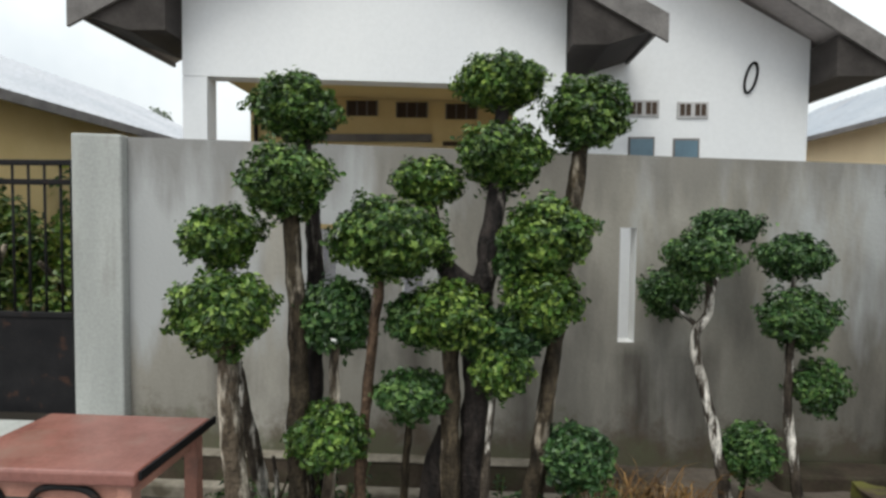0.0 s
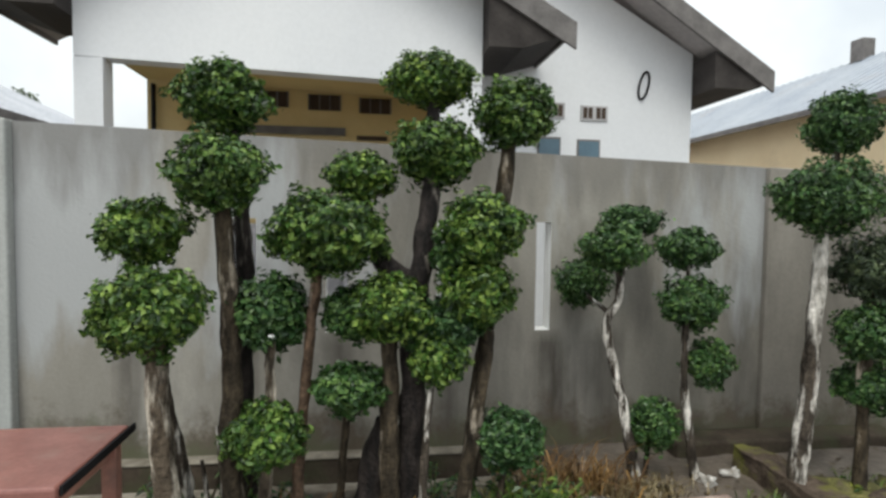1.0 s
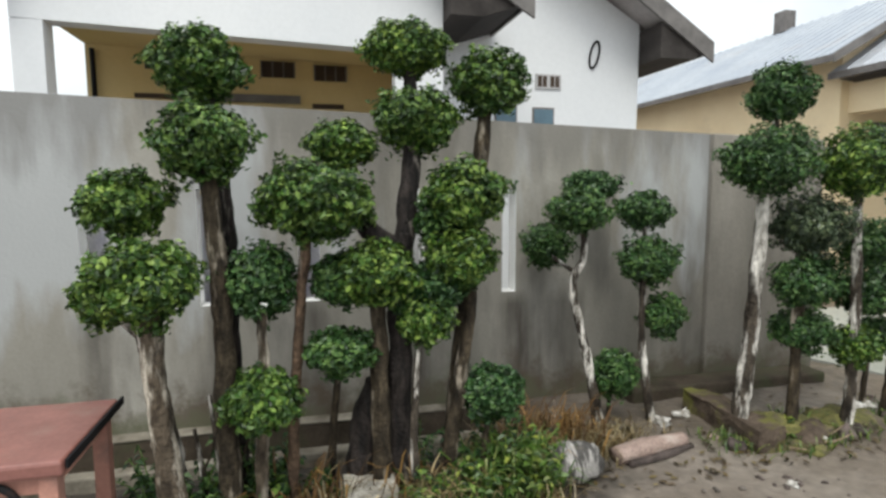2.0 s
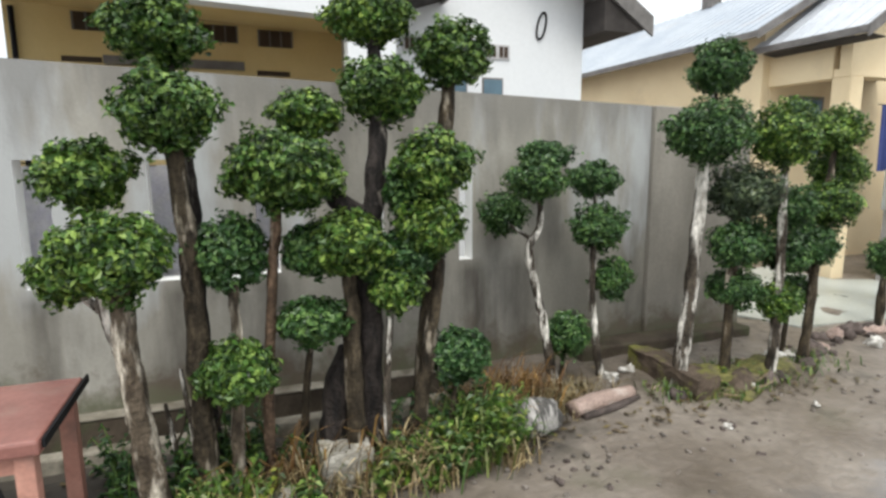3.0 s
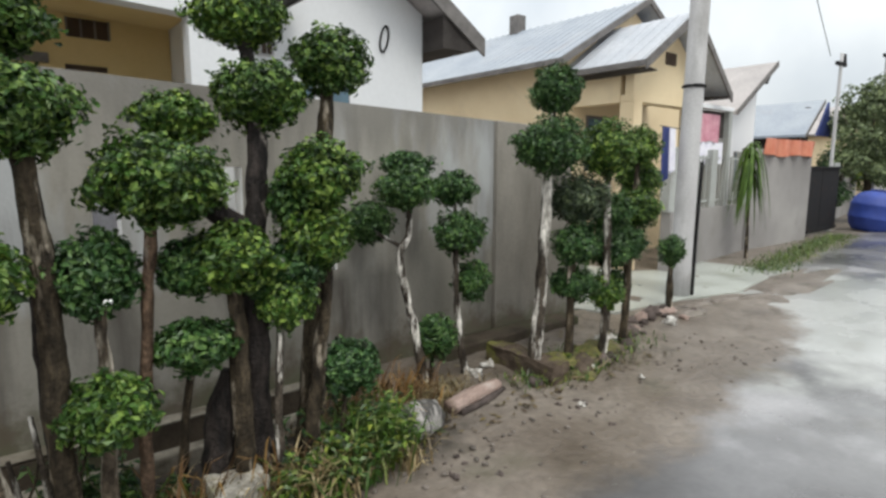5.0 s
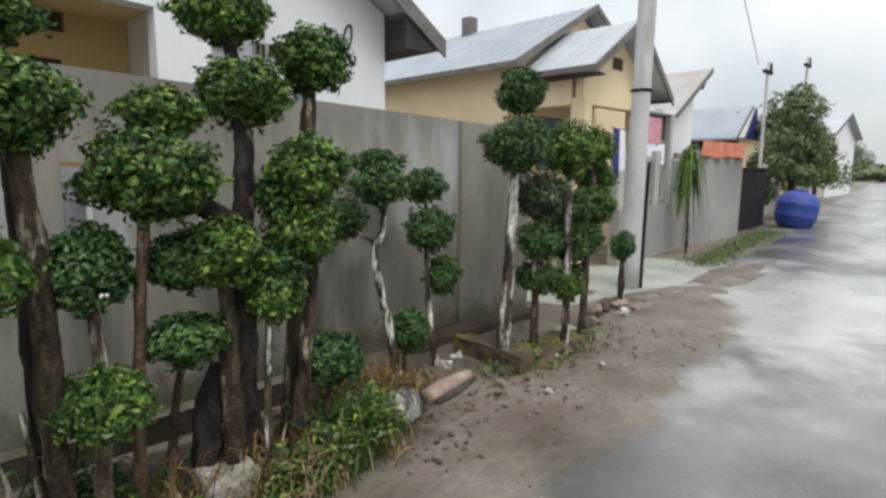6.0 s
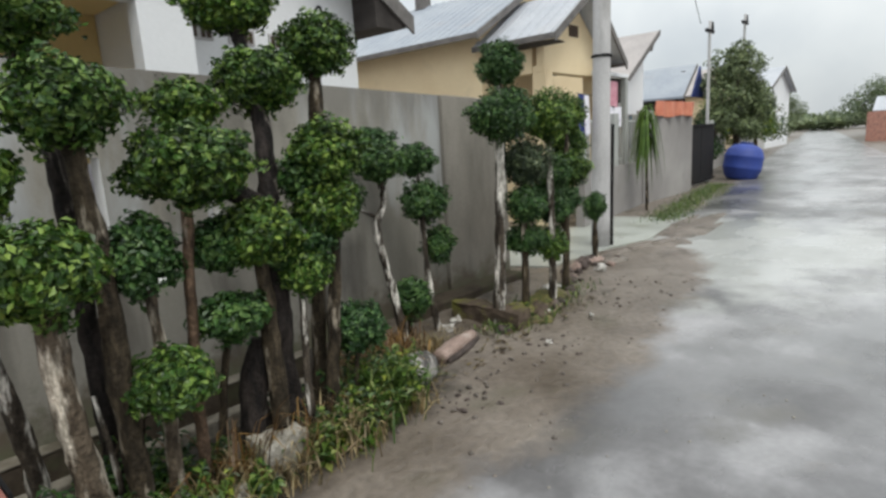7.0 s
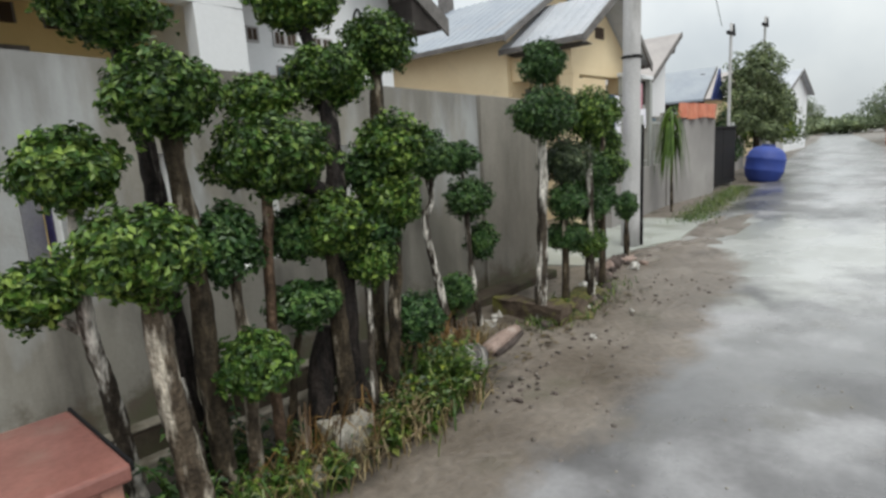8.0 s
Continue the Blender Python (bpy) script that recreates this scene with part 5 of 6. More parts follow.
def rough_block(x0, x1, y0, y1, z1, seed):
    """A worn block of stone: a cut box with uneven faces and broken edges."""
    bm = box((x0, y0, -0.05), (x1, y1, z1), 0.0)
    bmesh.ops.subdivide_edges(bm, edges=bm.edges[:], cuts=7, use_grid_fill=True)
    for v in bm.verts:
        d = noise.noise_vector(v.co * 6 + Vector((seed, 0, 0))) * 0.022 + noise.noise_vector(v.co * 18 + Vector((0, seed, 0))) * 0.01
        c = Vector(((x0 + x1) / 2, (y0 + y1) / 2, z1 * 0.4))
        v.co += d - (v.co - c) * 0.05
    return bm


solo("kerb_stone", rough_block(2.16, 2.35, 2.92, 3.64, 0.15, 3), M_KERB, "long mossy broken kerb stone lying in the earth", "stone")
solo("kerb_stone", lump("kerb_stone", (2.62, 3.02, 0.03), (0.2, 0.1, 0.08), 8, 0.2, 7, 12, 0.5), M_KERB, "broken mossy kerb piece among the tree stems", "stone")
solo("moss_bed", lump("moss_bed", (2.56, 3.13, 0.01), (0.26, 0.24, 0.09), 17, 0.28, 12, 22, 0.2), M_MOSS, "low yellow-green mossy mound round the trunks", "moss")
solo("moss_bed", lump("moss_bed", (3.02, 3.16, 0.0), (0.3, 0.18, 0.07), 19, 0.3, 12, 22, 0.1), M_MOSS, "low brownish mossy mound round the trunks", "moss")
for i, (x, y, a, b, h) in enumerate([(5.3, 3.52, 0.3, 0.12, 0.05), (5.75, 3.42, 0.35, 0.1, 0.045), (6.25, 3.25, 0.32, 0.1, 0.04), (4.9, 3.42, 0.3, 0.14, 0.035)]):
    solo("earth_mound", lump("earth_mound", (x, y, -0.005), (a, b, h), 23 + i, 0.3, 10, 20, -0.25), M_GROUND, "low mound of brown earth beside the driveway", "mound", "mounds by the driveway")
solo("concrete_lump", rough_block(-0.2, 0.03, 2.77, 2.95, 0.185, 9), M_STONE, "pale broken concrete lump among straw", "stone")
solo("concrete_lump", lump("concrete_lump", (-0.38, 2.72, 0.04), (0.08, 0.06, 0.07), 13, 0.3, 8, 12, 0.9), M_STONE, "pale broken concrete lump among weeds", "stone")
for i, (x, y, r) in enumerate([(2.07, 3.5, 0.06), (2.63, 2.96, 0.06), (3.24, 3.3, 0.08), (3.38, 3.28, 0.07), (4.3, 3.235, 0.085), (1.87, 3.42, 0.065), (0.8, 3.15, 0.05), (2.8, 2.62, 0.03), (3.05, 3.2, 0.05), (2.06, 2.6, 0.03)]):
    solo("litter", lump("litter", (x, y, r * 0.4), (r * 0.8, r * 0.6, r * 0.6), 20 + i, 0.6, 8, 12, i), M_LITTER, "crumpled white plastic litter on the earth", "litter", "litter on the verge")
rng = random.Random(4)
for i in range(26):
    x = rng.uniform(1.9, 5.0)
    y = 2.95 + 0.12 * (x - 1.9) + rng.uniform(-0.05, 0.35)
    r = rng.uniform(0.025, 0.075)
    solo("rubble", lump("rubble", (x, y, r * 0.35), (r, r * 0.8, r * 0.7), 40 + i, 0.35, 6, 9, i), M_DARKROCK if i % 4 else M_LOG, "dark broken rubble at the tree stems" if i % 4 else "pinkish broken rubble at the tree stems", "stone", "rubble on the verge")
for i, (x, y, r) in enumerate([(4.2, 3.5, 0.08), (4.33, 3.46, 0.07), (4.48, 3.54, 0.09), (4.62, 3.5, 0.06), (4.1, 3.4, 0.06), (3.7, 3.3, 0.075), (3.84, 3.34, 0.055), (2.86, 3.0, 0.07), (2.98, 3.02, 0.06)]):
    solo("rubble", lump("rubble", (x, y, r * 0.35), (r, r * 0.75, r * 0.8), 140 + i, 0.4, 7, 10, i), M_DARKROCK if i % 3 else M_LOG, "dark broken rubble beside the driveway" if i % 3 else "pinkish broken rubble beside the driveway", "stone", "rubble on the verge")
for i in range(34):
    cx, cy = ((2.03, 2.62), (2.08, 2.42), (0.95, 2.6), (0.93, 2.45))[i % 4]
    x, y, r = rng.gauss(cx, 0.09), rng.gauss(cy, 0.07), rng.uniform(0.006, 0.019)
    solo("stone", lump("stone", (x, y, r * 0.35), (r * 1.4, r * 0.8, r * 0.5), 180 + i, 0.45, 6, 8, i), M_DARKROCK, "small dark wet stone on the verge", "stone", "dark stones on the verge")
for i in range(22):
    x, y, r = rng.uniform(0.3, 2.2), rng.uniform(0.9, 2.2), rng.uniform(0.004, 0.009)
    solo("pebble", lump("pebble", (x, y, r * 0.3 + 0.006), (r, r * 0.8, r * 0.5), 230 + i, 0.25, 5, 7, i), M_STONE, "small pale pebble on the wet road", "pebble", "pale pebbles on the road")
for i in range(90):
    x = rng.uniform(0.4, 4.5)
    y = 2.0 + 0.1 * x + rng.uniform(-0.25, 0.6)
    r = rng.uniform(0.007, 0.02)
    solo("pebble", lump("pebble", (x, y, r * 0.3), (r, r * 0.8, r * 0.6), 90 + i, 0.25, 5, 7, i), M_PEBBLE, "small grey pebble on the wet earth", "pebble", "pebbles on the verge")

# ---- weeds and straw ----
tagged(new("weeds", blades("weeds", [(0.6, 2.78, 0.13, 40, 0.3), (0.4, 2.76, 0.14, 34, 0.24), (0.78, 2.85, 0.08, 26, 0.2), (-0.65, 2.68, 0.14, 50, 0.2), (-0.9, 2.62, 0.1, 40, 0.18), (0.1, 2.78, 0.16, 24, 0.17), (2.2, 3.06, 0.12, 200, 0.07), (2.5, 3.04, 0.16, 220, 0.07), (2.9, 3.12, 0.2, 180, 0.07), (3.4, 3.2, 0.16, 100, 0.07)], 5)), "green and yellowing grass at the tree stems", "weeds", "", "stuff").data.materials.append(M_GRASS)
tagged(new("dry_straw", blades("dry_straw", [(1.1, 3.2, 0.14, 300, 0.12), (0.95, 3.3, 0.14, 220, 0.14), (-0.34, 2.78, 0.14, 60, 0.2), (0.1, 2.82, 0.12, 60, 0.2), (1.4, 3.3, 0.15, 220, 0.1), (0.75, 3.1, 0.12, 200, 0.22), (0.25, 2.74, 0.12, 110, 0.2), (0.7, 2.72, 0.1, 60, 0.15), (-0.6, 2.7, 0.12, 90, 0.17), (-0.1, 2.7, 0.14, 60, 0.1)], 8)), "dry brown straw heaped at the tree stems", "straw", "", "stuff").data.materials.append(M_STRAW)
tagged(new("dead_stalks", blades("dead_stalks", [(-0.3, 2.8, 0.1, 30, 0.34), (0.08, 2.84, 0.1, 24, 0.28), (0.85, 3.2, 0.14, 90, 0.3), (1.1, 3.3, 0.16, 90, 0.26)], 18)), "rusty brown dead stalks among the straw", "stalks", "", "stuff").data.materials.append(M_RUSTLEAF)


def leafy_weed(x, y, h, r, seed, material, label):
    """A loose herb: thin stems with broad leaves all the way up."""
    w = thing("weed", (x, y, 0.0), label, "weed", "leafy weeds at the tree stems")
    g = random.Random(seed)
    verts, faces = [], []
    for k in range(9):
        a, q, top = g.uniform(0, 6.28), r * g.uniform(0.3, 1.2), h * g.uniform(0.55, 1.15)
        pts = [(x + 0.2 * q * math.cos(a), y + 0.2 * q * math.sin(a), -0.02), (x + q * 0.5 * math.cos(a), y + q * 0.5 * math.sin(a), top * 0.6), (x + q * 1.15 * math.cos(a), y + q * 1.15 * math.sin(a), top)]
        part("stem", tube("stem", pts, [0.005, 0.0025], 5, 3, 0.0), M_LEAF_YEL, w)
        for m in range(3, 17):
            f = m / 16.0
            c = Vector(pts[0]).lerp(Vector(pts[1]), f * 2) if f < 0.5 else Vector(pts[1]).lerp(Vector(pts[2]), f * 2 - 1)
            b, ln = g.uniform(0, 6.28), g.uniform(0.035, 0.08) * (1.15 - 0.5 * f)
            d = Vector((math.cos(b), math.sin(b), g.uniform(-0.25, 0.5))).normalized() * ln
            sd = Vector((-math.sin(b), math.cos(b), g.uniform(-0.3, 0.3))) * ln * 0.26
            n = len(verts)
            verts += [c, c + d * 0.5 + sd + Vector((0, 0, 0.006)), c + d - Vector((0, 0, 0.012)), c + d * 0.5 - sd + Vector((0, 0, 0.006))]
            faces += [(n, n + 1, n + 2), (n, n + 2, n + 3)]
    part("leaf_mass", mesh_of("leaf_mass", verts, faces), material, w)


for i, (x, y, h, q, m) in enumerate([(0.62, 2.8, 0.38, 0.16, M_GRASS), (0.52, 2.72, 0.25, 0.14, M_LEAF), (0.06, 2.7, 0.17, 0.1, M_GRASS), (0.2, 2.78, 0.22, 0.12, M_LEAF), (0.7, 2.76, 0.22, 0.12, M_LEAF_YEL), (0.36, 2.7, 0.2, 0.12, M_GRASS), (0.16, 2.72, 0.16, 0.1, M_LEAF_YEL), (-0.5, 2.66, 0.18, 0.11, M_LEAF_YEL), (0.45, 2.78, 0.26, 0.13, M_LEAF_YEL), (0.76, 2.92, 0.24, 0.11, M_GRASS), (0.3, 2.82, 0.2, 0.11, M_LEAF), (-0.72, 2.68, 0.2, 0.12, M_GRASS), (-0.86, 2.78, 0.2, 0.13, M_LEAF_DARK), (-0.42, 2.98, 0.24, 0.14, M_LEAF_DARK), (-0.3, 2.68, 0.15, 0.1, M_LEAF), (-1.02, 2.9, 0.2, 0.13, M_LEAF_DARK), (0.2, 3.12, 0.26, 0.14, M_LEAF_DARK), (-0.6, 3.2, 0.22, 0.15, M_LEAF_DARK), (-0.62, 2.98, 0.22, 0.12, M_LEAF), (0.85, 3.1, 0.2, 0.12, M_GRASS), (-0.25, 2.95, 0.2, 0.1, M_LEAF_DARK), (2.5, 3.1, 0.12, 0.14, M_LEAF_YEL), (0.66, 2.74, 0.34, 0.15, M_LEAF_YEL), (0.58, 2.86, 0.42, 0.15, M_LEAF_YEL), (0.74, 2.82, 0.3, 0.13, M_LEAF_YEL), (0.48, 2.68, 0.2, 0.13, M_LEAF), (0.32, 2.66, 0.16, 0.1, M_LEAF_YEL), (0.68, 2.98, 0.36, 0.14, M_LEAF_DARK), (0.42, 2.92, 0.34, 0.13, M_LEAF_DARK), (-0.58, 2.72, 0.22, 0.12, M_LEAF), (-0.78, 2.62, 0.16, 0.1, M_LEAF_YEL), (-0.95, 2.55, 0.14, 0.1, M_LEAF), (-0.75, 3.02, 0.3, 0.14, M_LEAF_DARK), (-0.5, 3.1, 0.28, 0.14, M_LEAF_DARK), (-0.85, 3.0, 0.3, 0.15, M_LEAF_DARK), (-0.62, 3.12, 0.34, 0.15, M_LEAF_DARK), (-1.1, 3.2, 0.24, 0.16, M_LEAF_DARK)]):
    leafy_weed(x, y, h, q, 60 + i, m, "leafy green weed at the tree stems")
tagged(new("grass_strip", blades("grass_strip", [(8.2 + 0.5 * k, 3.95 + 0.06 * k, 0.28, 150, 0.07) for k in range(13)], 9)), "strip of short grass beside the road", "grass", "", "stuff").data.materials.append(M_GRASS)


# ---- far things along the road ----
def drum(x, y, r, h):
    """A round-shouldered plastic tank that leans a little, with a dark filler cap."""
    d = thing("water_drum", (x, y, 0.0), "large round-shouldered blue plastic drum beside the road", "drum")
    prof = [(0.0, 0.62), (0.03, 0.72), (0.12, 0.86), (0.3, 0.97), (0.33, 1.0), (0.36, 0.98), (0.62, 0.99), (0.65, 1.01), (0.68, 0.98), (0.82, 0.9), (0.92, 0.74), (0.97, 0.55), (1.0, 0.36)]
    turn, n = Euler((0.12, 0.1, 0)), 28

    def put(px, py, pz):
        q = Vector((px, py, pz))
        q.rotate(turn)
        return q + Vector((x, y, -0.01))

    verts, faces = [], []
    for z, q in prof:
        verts += [put(q * r * math.cos(2 * math.pi * k / n), q * r * math.sin(2 * math.pi * k / n), z * h) for k in range(n)]
    for i in range(len(prof) - 1):
        for k in range(n):
            a, b = i * n + k, i * n + (k + 1) % n
            faces.append((a, b, b + n, a + n))
    faces += [list(range(n))[::-1], [len(verts) - n + k for k in range(n)]]
    part("body", mesh_of("body", verts, faces, True), M_BLUE, d)
    part("lid", tube("lid", [put(0, 0, h - 0.02), put(0, 0, h + 0.06)], [r * 0.34, r * 0.32], 18, 1, 0.0), M_NAVY, d, "dark filler cap")


for px, py in ((15.6, 5.3), (16.7, 5.55)):
    solo("fence_post", box((px - 0.06, py - 0.06, -0.05), (px + 0.06, py + 0.06, 1.7), 0.01), M_PILLAR, "white painted fence post beside the drum", "post", "posts beside the drum")

drum(16.3, 4.63, 0.51, 1.0)
# black panels put in place of the dark opening beside the posts
opening_fill = thing("metal_gate", (14.35, 5.15, 0.0), "black panels standing in for the dark opening between white posts", "gate")
part("sheet_panel", box((13.2, 5.13, 0.08), (14.34, 5.16, 1.6), 0.004), M_DARK, opening_fill)
part("sheet_panel", box((14.36, 5.13, 0.08), (15.5, 5.16, 1.6), 0.004), M_DARK, opening_fill)
for z in (0.12, 1.55):
    part("rail", box((13.2, 5.09, z), (15.5, 5.128, z + 0.05), 0.004), M_DARK, opening_fill)


def street_tree(x, y, h, r, label, seed, leaf=M_FAR_HAZED, count=2600):
    t = thing("tree", (x, y, 0.0), label, "tree", "trees along the road")
    part("trunk", tube("trunk", [(x, y, -0.05), (x + 0.1, y, h * 0.3), (x, y + 0.1, h * 0.6)], [0.12, 0.09, 0.06], 10, 5, 0.15, seed), M_BARK, t)
    g = random.Random(seed)
    for k in range(3):
        a = g.uniform(0, 6.28)
        part("limb", tube("limb", [(x, y, h * 0.4), (x + r * 0.3 * math.cos(a), y + r * 0.3 * math.sin(a), h * 0.6), (x + r * 0.6 * math.cos(a), y + r * 0.6 * math.sin(a), h * 0.78)], [0.05, 0.02], 8, 4, 0.1, seed + k), M_BARK, t)
    vs, fs = [], []
    for k in range(15):
        a, up_ = g.uniform(0, 6.28), k / 14
        q = g.uniform(0.15, 0.8) * r * (1.05 - 0.75 * up_ ** 2)
        me = leaves("clump", (x + q * math.cos(a), y + q * math.sin(a), h * (0.36 + 0.56 * up_)), r * g.uniform(0.28, 0.46), r * g.uniform(0.24, 0.42), count // 8, 0.095 * r ** 0.5, seed * 31 + k, 0.9, 0.0)
        n = len(vs)
        vs += [v.co[:] for v in me.vertices]
        fs += [[n + i for i in p.vertices] for p in me.polygons]
        bpy.data.meshes.remove(me)
    part("crown", mesh_of("crown", vs, fs), leaf, t)


street_tree(19.0, 5.45, 4.0, 1.35, "green street tree behind the drum", 3, M_FAR_HAZED, 6000)
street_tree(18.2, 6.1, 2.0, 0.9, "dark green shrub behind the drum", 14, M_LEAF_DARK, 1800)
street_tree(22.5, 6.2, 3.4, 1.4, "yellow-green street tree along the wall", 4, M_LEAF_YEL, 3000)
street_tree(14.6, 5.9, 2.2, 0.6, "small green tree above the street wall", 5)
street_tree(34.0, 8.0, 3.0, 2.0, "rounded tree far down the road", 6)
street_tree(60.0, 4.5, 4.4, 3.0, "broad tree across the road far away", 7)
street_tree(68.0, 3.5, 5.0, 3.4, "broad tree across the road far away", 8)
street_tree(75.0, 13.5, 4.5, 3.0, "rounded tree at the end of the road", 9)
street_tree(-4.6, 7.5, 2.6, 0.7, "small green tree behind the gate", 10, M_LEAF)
street_tree(-7.2, 13.0, 4.2, 0.9, "green tree beyond the roof behind the gate", 15, M_FAR_HAZED)
street_tree(-4.3, 5.2, 1.7, 0.8, "leafy yellow-green shrub behind the gate", 11, M_LEAF_YEL)
street_tree(-3.5, 5.6, 1.5, 0.8, "leafy shrub behind the gate", 12, M_LEAF_YEL)


def drooping_plant(x, y, h, label, seed):
    """A thin-stemmed plant with a tuft of long hanging leaves."""
    t = thing("palm_plant", (x, y, 0.0), label, "plant")
    part("stem", tube("stem", [(x + 0.1, y, -0.05), (x + 0.04, y, h * 0.4), (x, y, h * 0.75)], [0.035, 0.025, 0.02], 8, 4, 0.1, seed), M_BARK, t)
    g = random.Random(seed)
    for k in range(80):
        a, ln, z = g.uniform(0, 6.28), g.uniform(0.5, 1.05), h * g.uniform(0.6, 0.86)
        c, q = math.cos(a), math.sin(a)
        vs, fs = [], []
        for i in range(7):
            u = i / 6
            w = 0.022 * math.sin(math.pi * min(1, 0.15 + u * 0.85))
            px, py, pz = x + c * ln * 0.36 * u, y + q * ln * 0.36 * u, z + ln * (0.7 * u - 1.75 * u * u)
            vs += [(px - q * w, py + c * w, pz), (px, py, pz + 0.012), (px + q * w, py - c * w, pz)]
        for i in range(6):
            for m in (0, 1):
                b = i * 3 + m
                fs.append((b, b + 1, b + 4, b + 3))
        part("leaf", mesh_of("leaf", vs, fs), M_LEAF_YEL if k % 2 else M_GRASS, t)


drooping_plant(9.2, 4.62, 2.25, "yellow-green drooping plant on the street verge", 13)


# ---- cloths and tarpaulins ----
def cloth(name, a, b, z0, z1, material, label, waves=3, depth=0.03, seed=0):
    """A hanging cloth between two places, with folds and thickness."""
    n, m = 24, 8
    verts, faces = [], []
    for s in (0, 1):
        for i in range(n + 1):
            for j in range(m + 1):
                t, v = i / n, j / m
                w = depth * math.sin(waves * 2 * math.pi * t + seed) * (0.3 + 0.7 * v) + s * 0.006
                dx, dy = b[0] - a[0], b[1] - a[1]
                q = math.hypot(dx, dy)
                verts.append((a[0] + dx * t - dy / q * w, a[1] + dy * t + dx / q * w, z1 + (z0 - z1) * v + 0.02 * math.sin(9 * t + seed) * v))
    o = (n + 1) * (m + 1)
    for i in range(n):
        for j in range(m):
            k = i * (m + 1) + j
            faces.append((k, k + 1, k + m + 2, k + m + 1))
            faces.append((o + k, o + k + m + 1, o + k + m + 2, o + k + 1))
    return solo(name, mesh_of(name, verts, faces, True), material, label, "cloth")


solo("washing_line", tube("washing_line", [(-1.9, 4.2, 1.62), (-1.7, 4.5, 1.52), (-0.7, 4.5, 1.5), (0.1, 4.5, 1.52), (0.3, 4.2, 1.62)], [0.004, 0.004], 6, 4, 0.0), M_DARK, "dark washing line strung behind the slotted wall", "line")
solo("washing_line", tube("washing_line", [(5.15, 3.955, 2.02), (5.5, 3.945, 2.005), (5.85, 3.87, 2.01)], [0.005, 0.005], 6, 6, 0.0), M_DARK, "dark washing line tied round the pole", "line")
cloth("bed_sheet", (-1.75, 4.5), (-0.805, 4.5), 0.4, 1.505, M_LILAC, "pale lilac bed sheet hanging on the washing line", 4, 0.03, 1)
cloth("towel", (-0.8, 4.49), (-0.56, 4.49), 0.95, 1.5, M_PURPLE, "purple towel hanging on the washing line")
cloth("bed_sheet", (-0.55, 4.5), (0.12, 4.5), 0.5, 1.51, M_LILAC, "white and lilac sheet hanging on the washing line", 3, 0.03, 2)
cloth("shirt", (5.33, 3.93), (5.5, 3.95), 1.5, 2.0, M_LILAC, "pale lilac shirt hanging beside the pole", 2, 0.03, 1)
cloth("jacket", (5.19, 3.95), (5.31, 3.93), 1.42, 2.01, M_NAVY, "dark navy jacket hanging beside the pole", 1, 0.03, 4)
cloth("jacket", (5.74, 3.83), (5.82, 3.87), 1.45, 2.0, M_NAVY, "dark navy jacket hanging behind the pole", 1, 0.02, 2)
carport = thing("carport_frame", (8.55, 5.02, 0.0), "white painted post and lintel over a small gate", "frame")
for x in (7.98, 9.14):
    part("post", box((x - 0.05, 4.97, 0.0), (x + 0.05, 5.07, 2.5), 0.008), M_PILLAR, carport)
part("lintel", box((7.9, 4.96, 2.5), (9.22, 5.08, 2.57), 0.008), M_WHITE, carport)
part("dark_panel", box((8.05, 5.06, 2.05), (9.07, 5.08, 2.49)), M_SHADE_BOARDS, carport, "dark panel under the lintel")
cloth("curtain", (8.12, 5.0), (8.8, 5.0), 1.98, 2.42, M_PINK, "faded pink cloth hanging under the white lintel", seed=3)
cloth("curtain", (8.1, 5.01), (8.98, 5.01), 1.6, 1.975, M_LILAC, "pale lilac cloth hanging below the pink one", 4, 0.02, 6)
cloth("tarpaulin", (10.75, 4.99), (13.05, 4.92), 1.8, 2.12, M_ORANGE, "orange-red tarpaulin draped over the street wall", 4, 0.06, 2)


def far_woods(seed):
    """A long far hedge of trees at the end of the road, as one mass of leaf clumps."""
    g = random.Random(seed)
    vs, fs = [], []
    for k in range(70):
        a = g.uniform(-0.45, 0.75)
        d = g.uniform(95, 135)
        x, y, h = d * math.cos(a), d * math.sin(a), g.uniform(1.6, 3.6)
        me = leaves("clump", (x, y, h * 0.5), g.uniform(2.5, 4.5), h * 0.55, 220, 0.75, seed * 91 + k, 0.95, 0.7)
        n = len(vs)
        vs += [v.co[:] for v in me.vertices]
        fs += [[n + i for i in p.vertices] for p in me.polygons]
        bpy.data.meshes.remove(me)
    ob = new("far_woods", mesh_of("far_woods", vs, fs))
    ob.data.materials.append(M_FAR_HAZED)
    return tagged(ob, "green line of distant trees with haze in the leaf colour", "trees", "", "stuff")


far_woods(2)


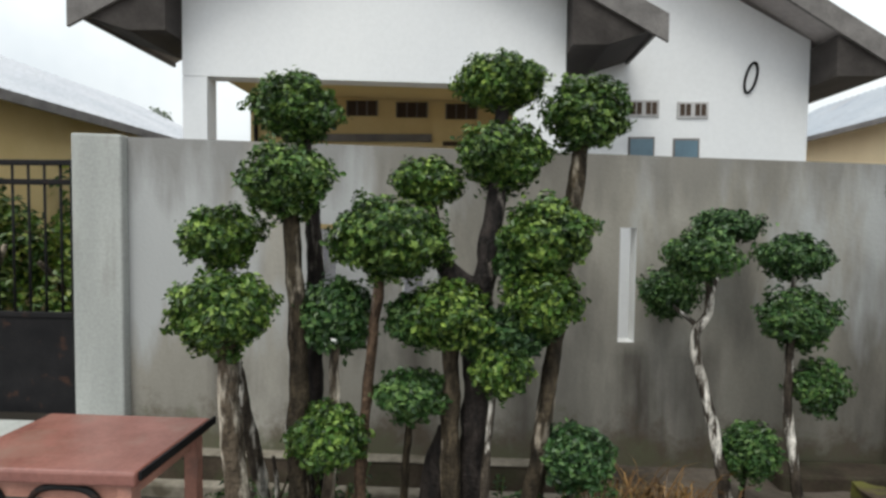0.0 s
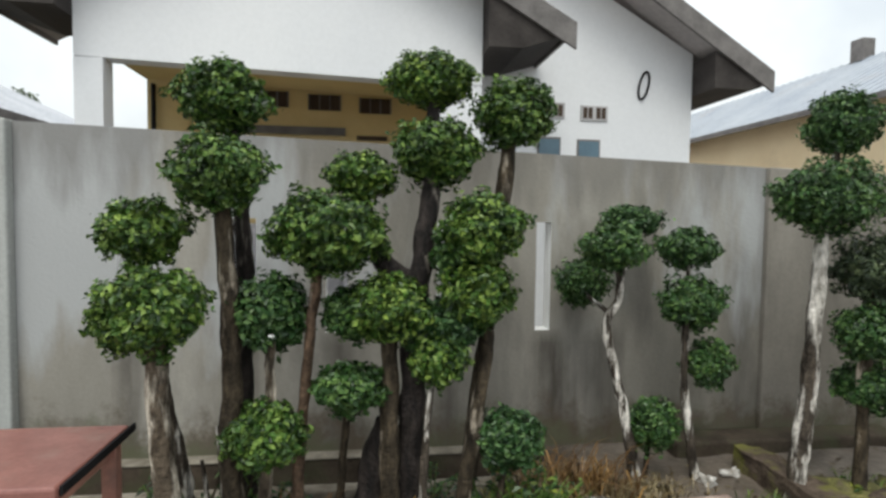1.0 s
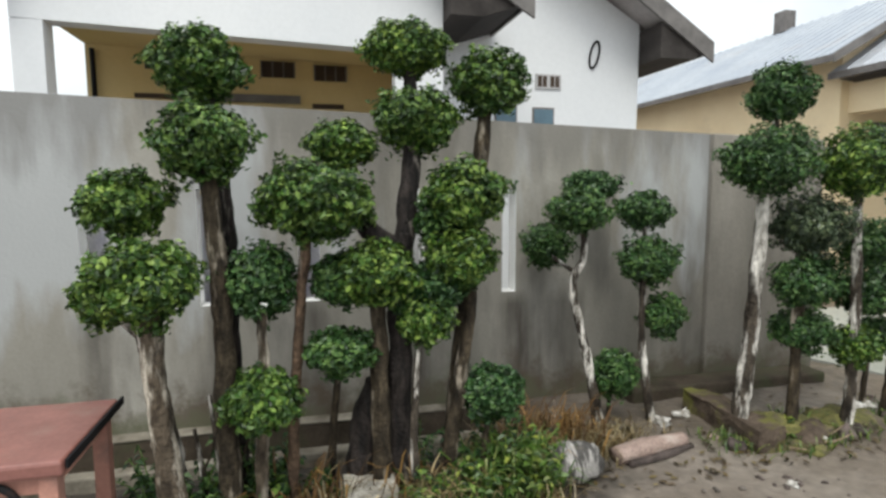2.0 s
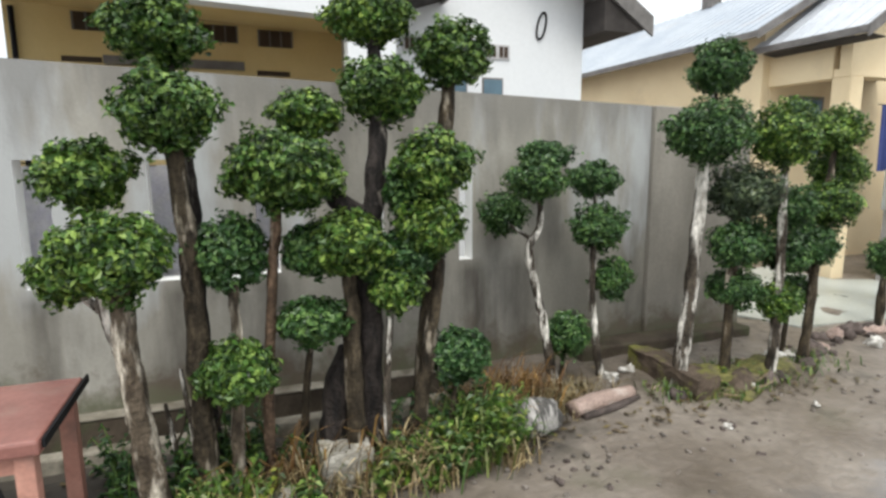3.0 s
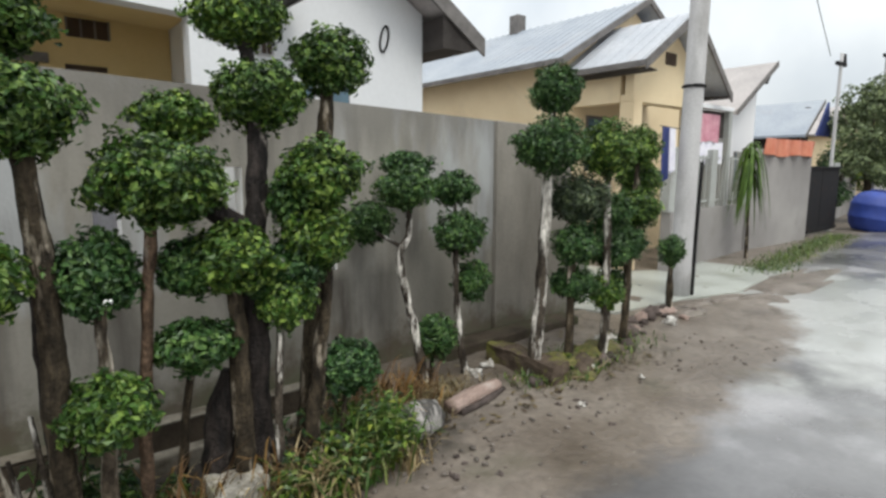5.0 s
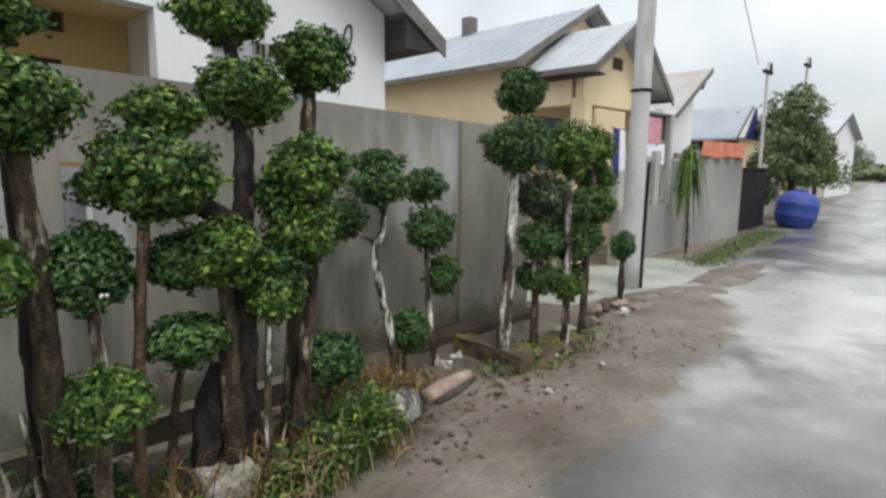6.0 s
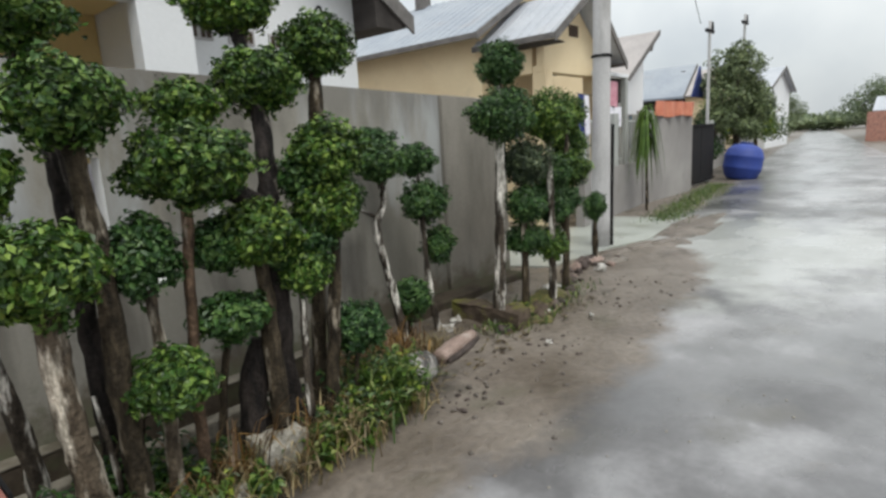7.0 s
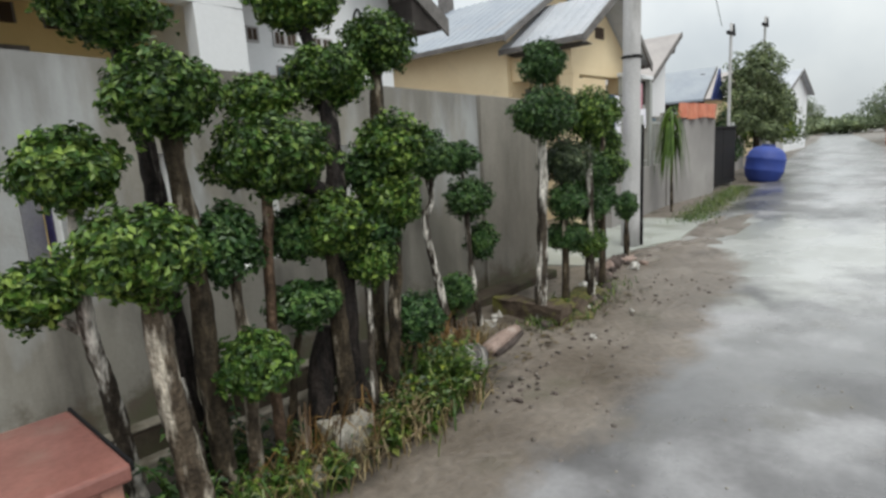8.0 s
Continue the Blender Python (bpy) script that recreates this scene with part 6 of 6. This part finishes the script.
def fallen_leaves(seed, count):
    """Small wet leaves lying flat over the planting strip."""
    g = np.random.default_rng(seed)
    vs, fs = [], []
    for _ in range(count):
        x, y = g.uniform(-2.0, 3.6), 2.75 + abs(g.normal()) * 0.45
        if y > 3.8:
            continue
        z = ground_height(x, y) + 0.006 + g.random() * 0.012
        a, ln = g.random() * 6.28, 0.012 + 0.022 * g.random()
        c, q = math.cos(a) * ln, math.sin(a) * ln
        n = len(vs)
        vs += [(x - c, y - q, z), (x - q * 0.45, y + c * 0.45, z + 0.004), (x + c, y + q, z + 0.008 * g.random()), (x + q * 0.45, y - c * 0.45, z + 0.004)]
        fs += [(n, n + 2, n + 1), (n, n + 3, n + 2)]
    ob = new("fallen_leaves", mesh_of("fallen_leaves", vs, fs))
    ob.data.materials.append(M_LITTERLEAF)
    return tagged(ob, "wet brown and yellow fallen leaves on the soil", "leaves", "", "stuff")


fallen_leaves(3, 900)
solo("cable", tube("cable", [(5.68, 3.86, 7.7), (10.0, 4.5, 5.6), (15.38, 5.53, 4.26)], [0.008, 0.008], 6, 8, 0.0), M_DARK, "dark overhead cable between two poles", "cable")

# ---- shrub behind the gate ----
shrub = thing("shrub", (-4.6, 6.9, 0.0), "yellow-green leafy shrub in the yard behind the gate", "shrub")
for k in range(3):
    part("stem", tube("stem", [(-4.6, 6.9, -0.05), (-4.75 + 0.15 * k, 6.85, 0.6), (-5.0 + 0.4 * k, 6.9, 1.3)], [0.035, 0.02], 7, 4, 0.15, 70 + k), M_BARK, shrub)
part("leaf_mass", leaves("leaf_mass", (-4.6, 6.9, 1.35), 0.95, 0.85, 2600, 0.11, 77, 0.9, 0.5), M_LEAF_YEL, shrub)

# ---- dry sticks and stones ----
g2 = random.Random(21)
for i in range(30):
    cx, cy, sp = g2.choice([(-0.25, 2.76, 0.22), (0.1, 2.74, 0.2), (1.1, 3.2, 0.25), (1.4, 3.28, 0.2), (2.4, 3.0, 0.25), (2.9, 3.08, 0.25), (0.5, 2.7, 0.2)])
    x, y = cx + g2.uniform(-sp, sp), cy + g2.uniform(-0.1, 0.12)
    a, ln, tip = g2.uniform(0, 6.28), g2.uniform(0.1, 0.26), g2.uniform(0.02, 0.12)
    z = ground_height(x, y)
    solo("stick", tube("stick", [(x, y, z + 0.002), (x + ln * 0.5 * math.cos(a), y + ln * 0.5 * math.sin(a), z + tip * 0.6), (x + ln * math.cos(a + 0.3), y + ln * math.sin(a + 0.3), z + tip)], [0.007, 0.005, 0.003], 6, 4, 0.15, i), M_STICK, "dry bent stick at the tree stems", "stick", "sticks at the tree stems")
for i in range(16):
    x, y = g2.gauss(1.05, 0.22), g2.gauss(2.6, 0.13)
    q = g2.uniform(0.006, 0.024)
    solo("stone", lump("stone", (x, y, q * 0.3 + 0.004), (q, q * 0.75, q * 0.6), 300 + i, 0.3, 6, 8, i), M_PEBBLE, "small wet stone in front of the weeds", "stone", "stones in front of the weeds")
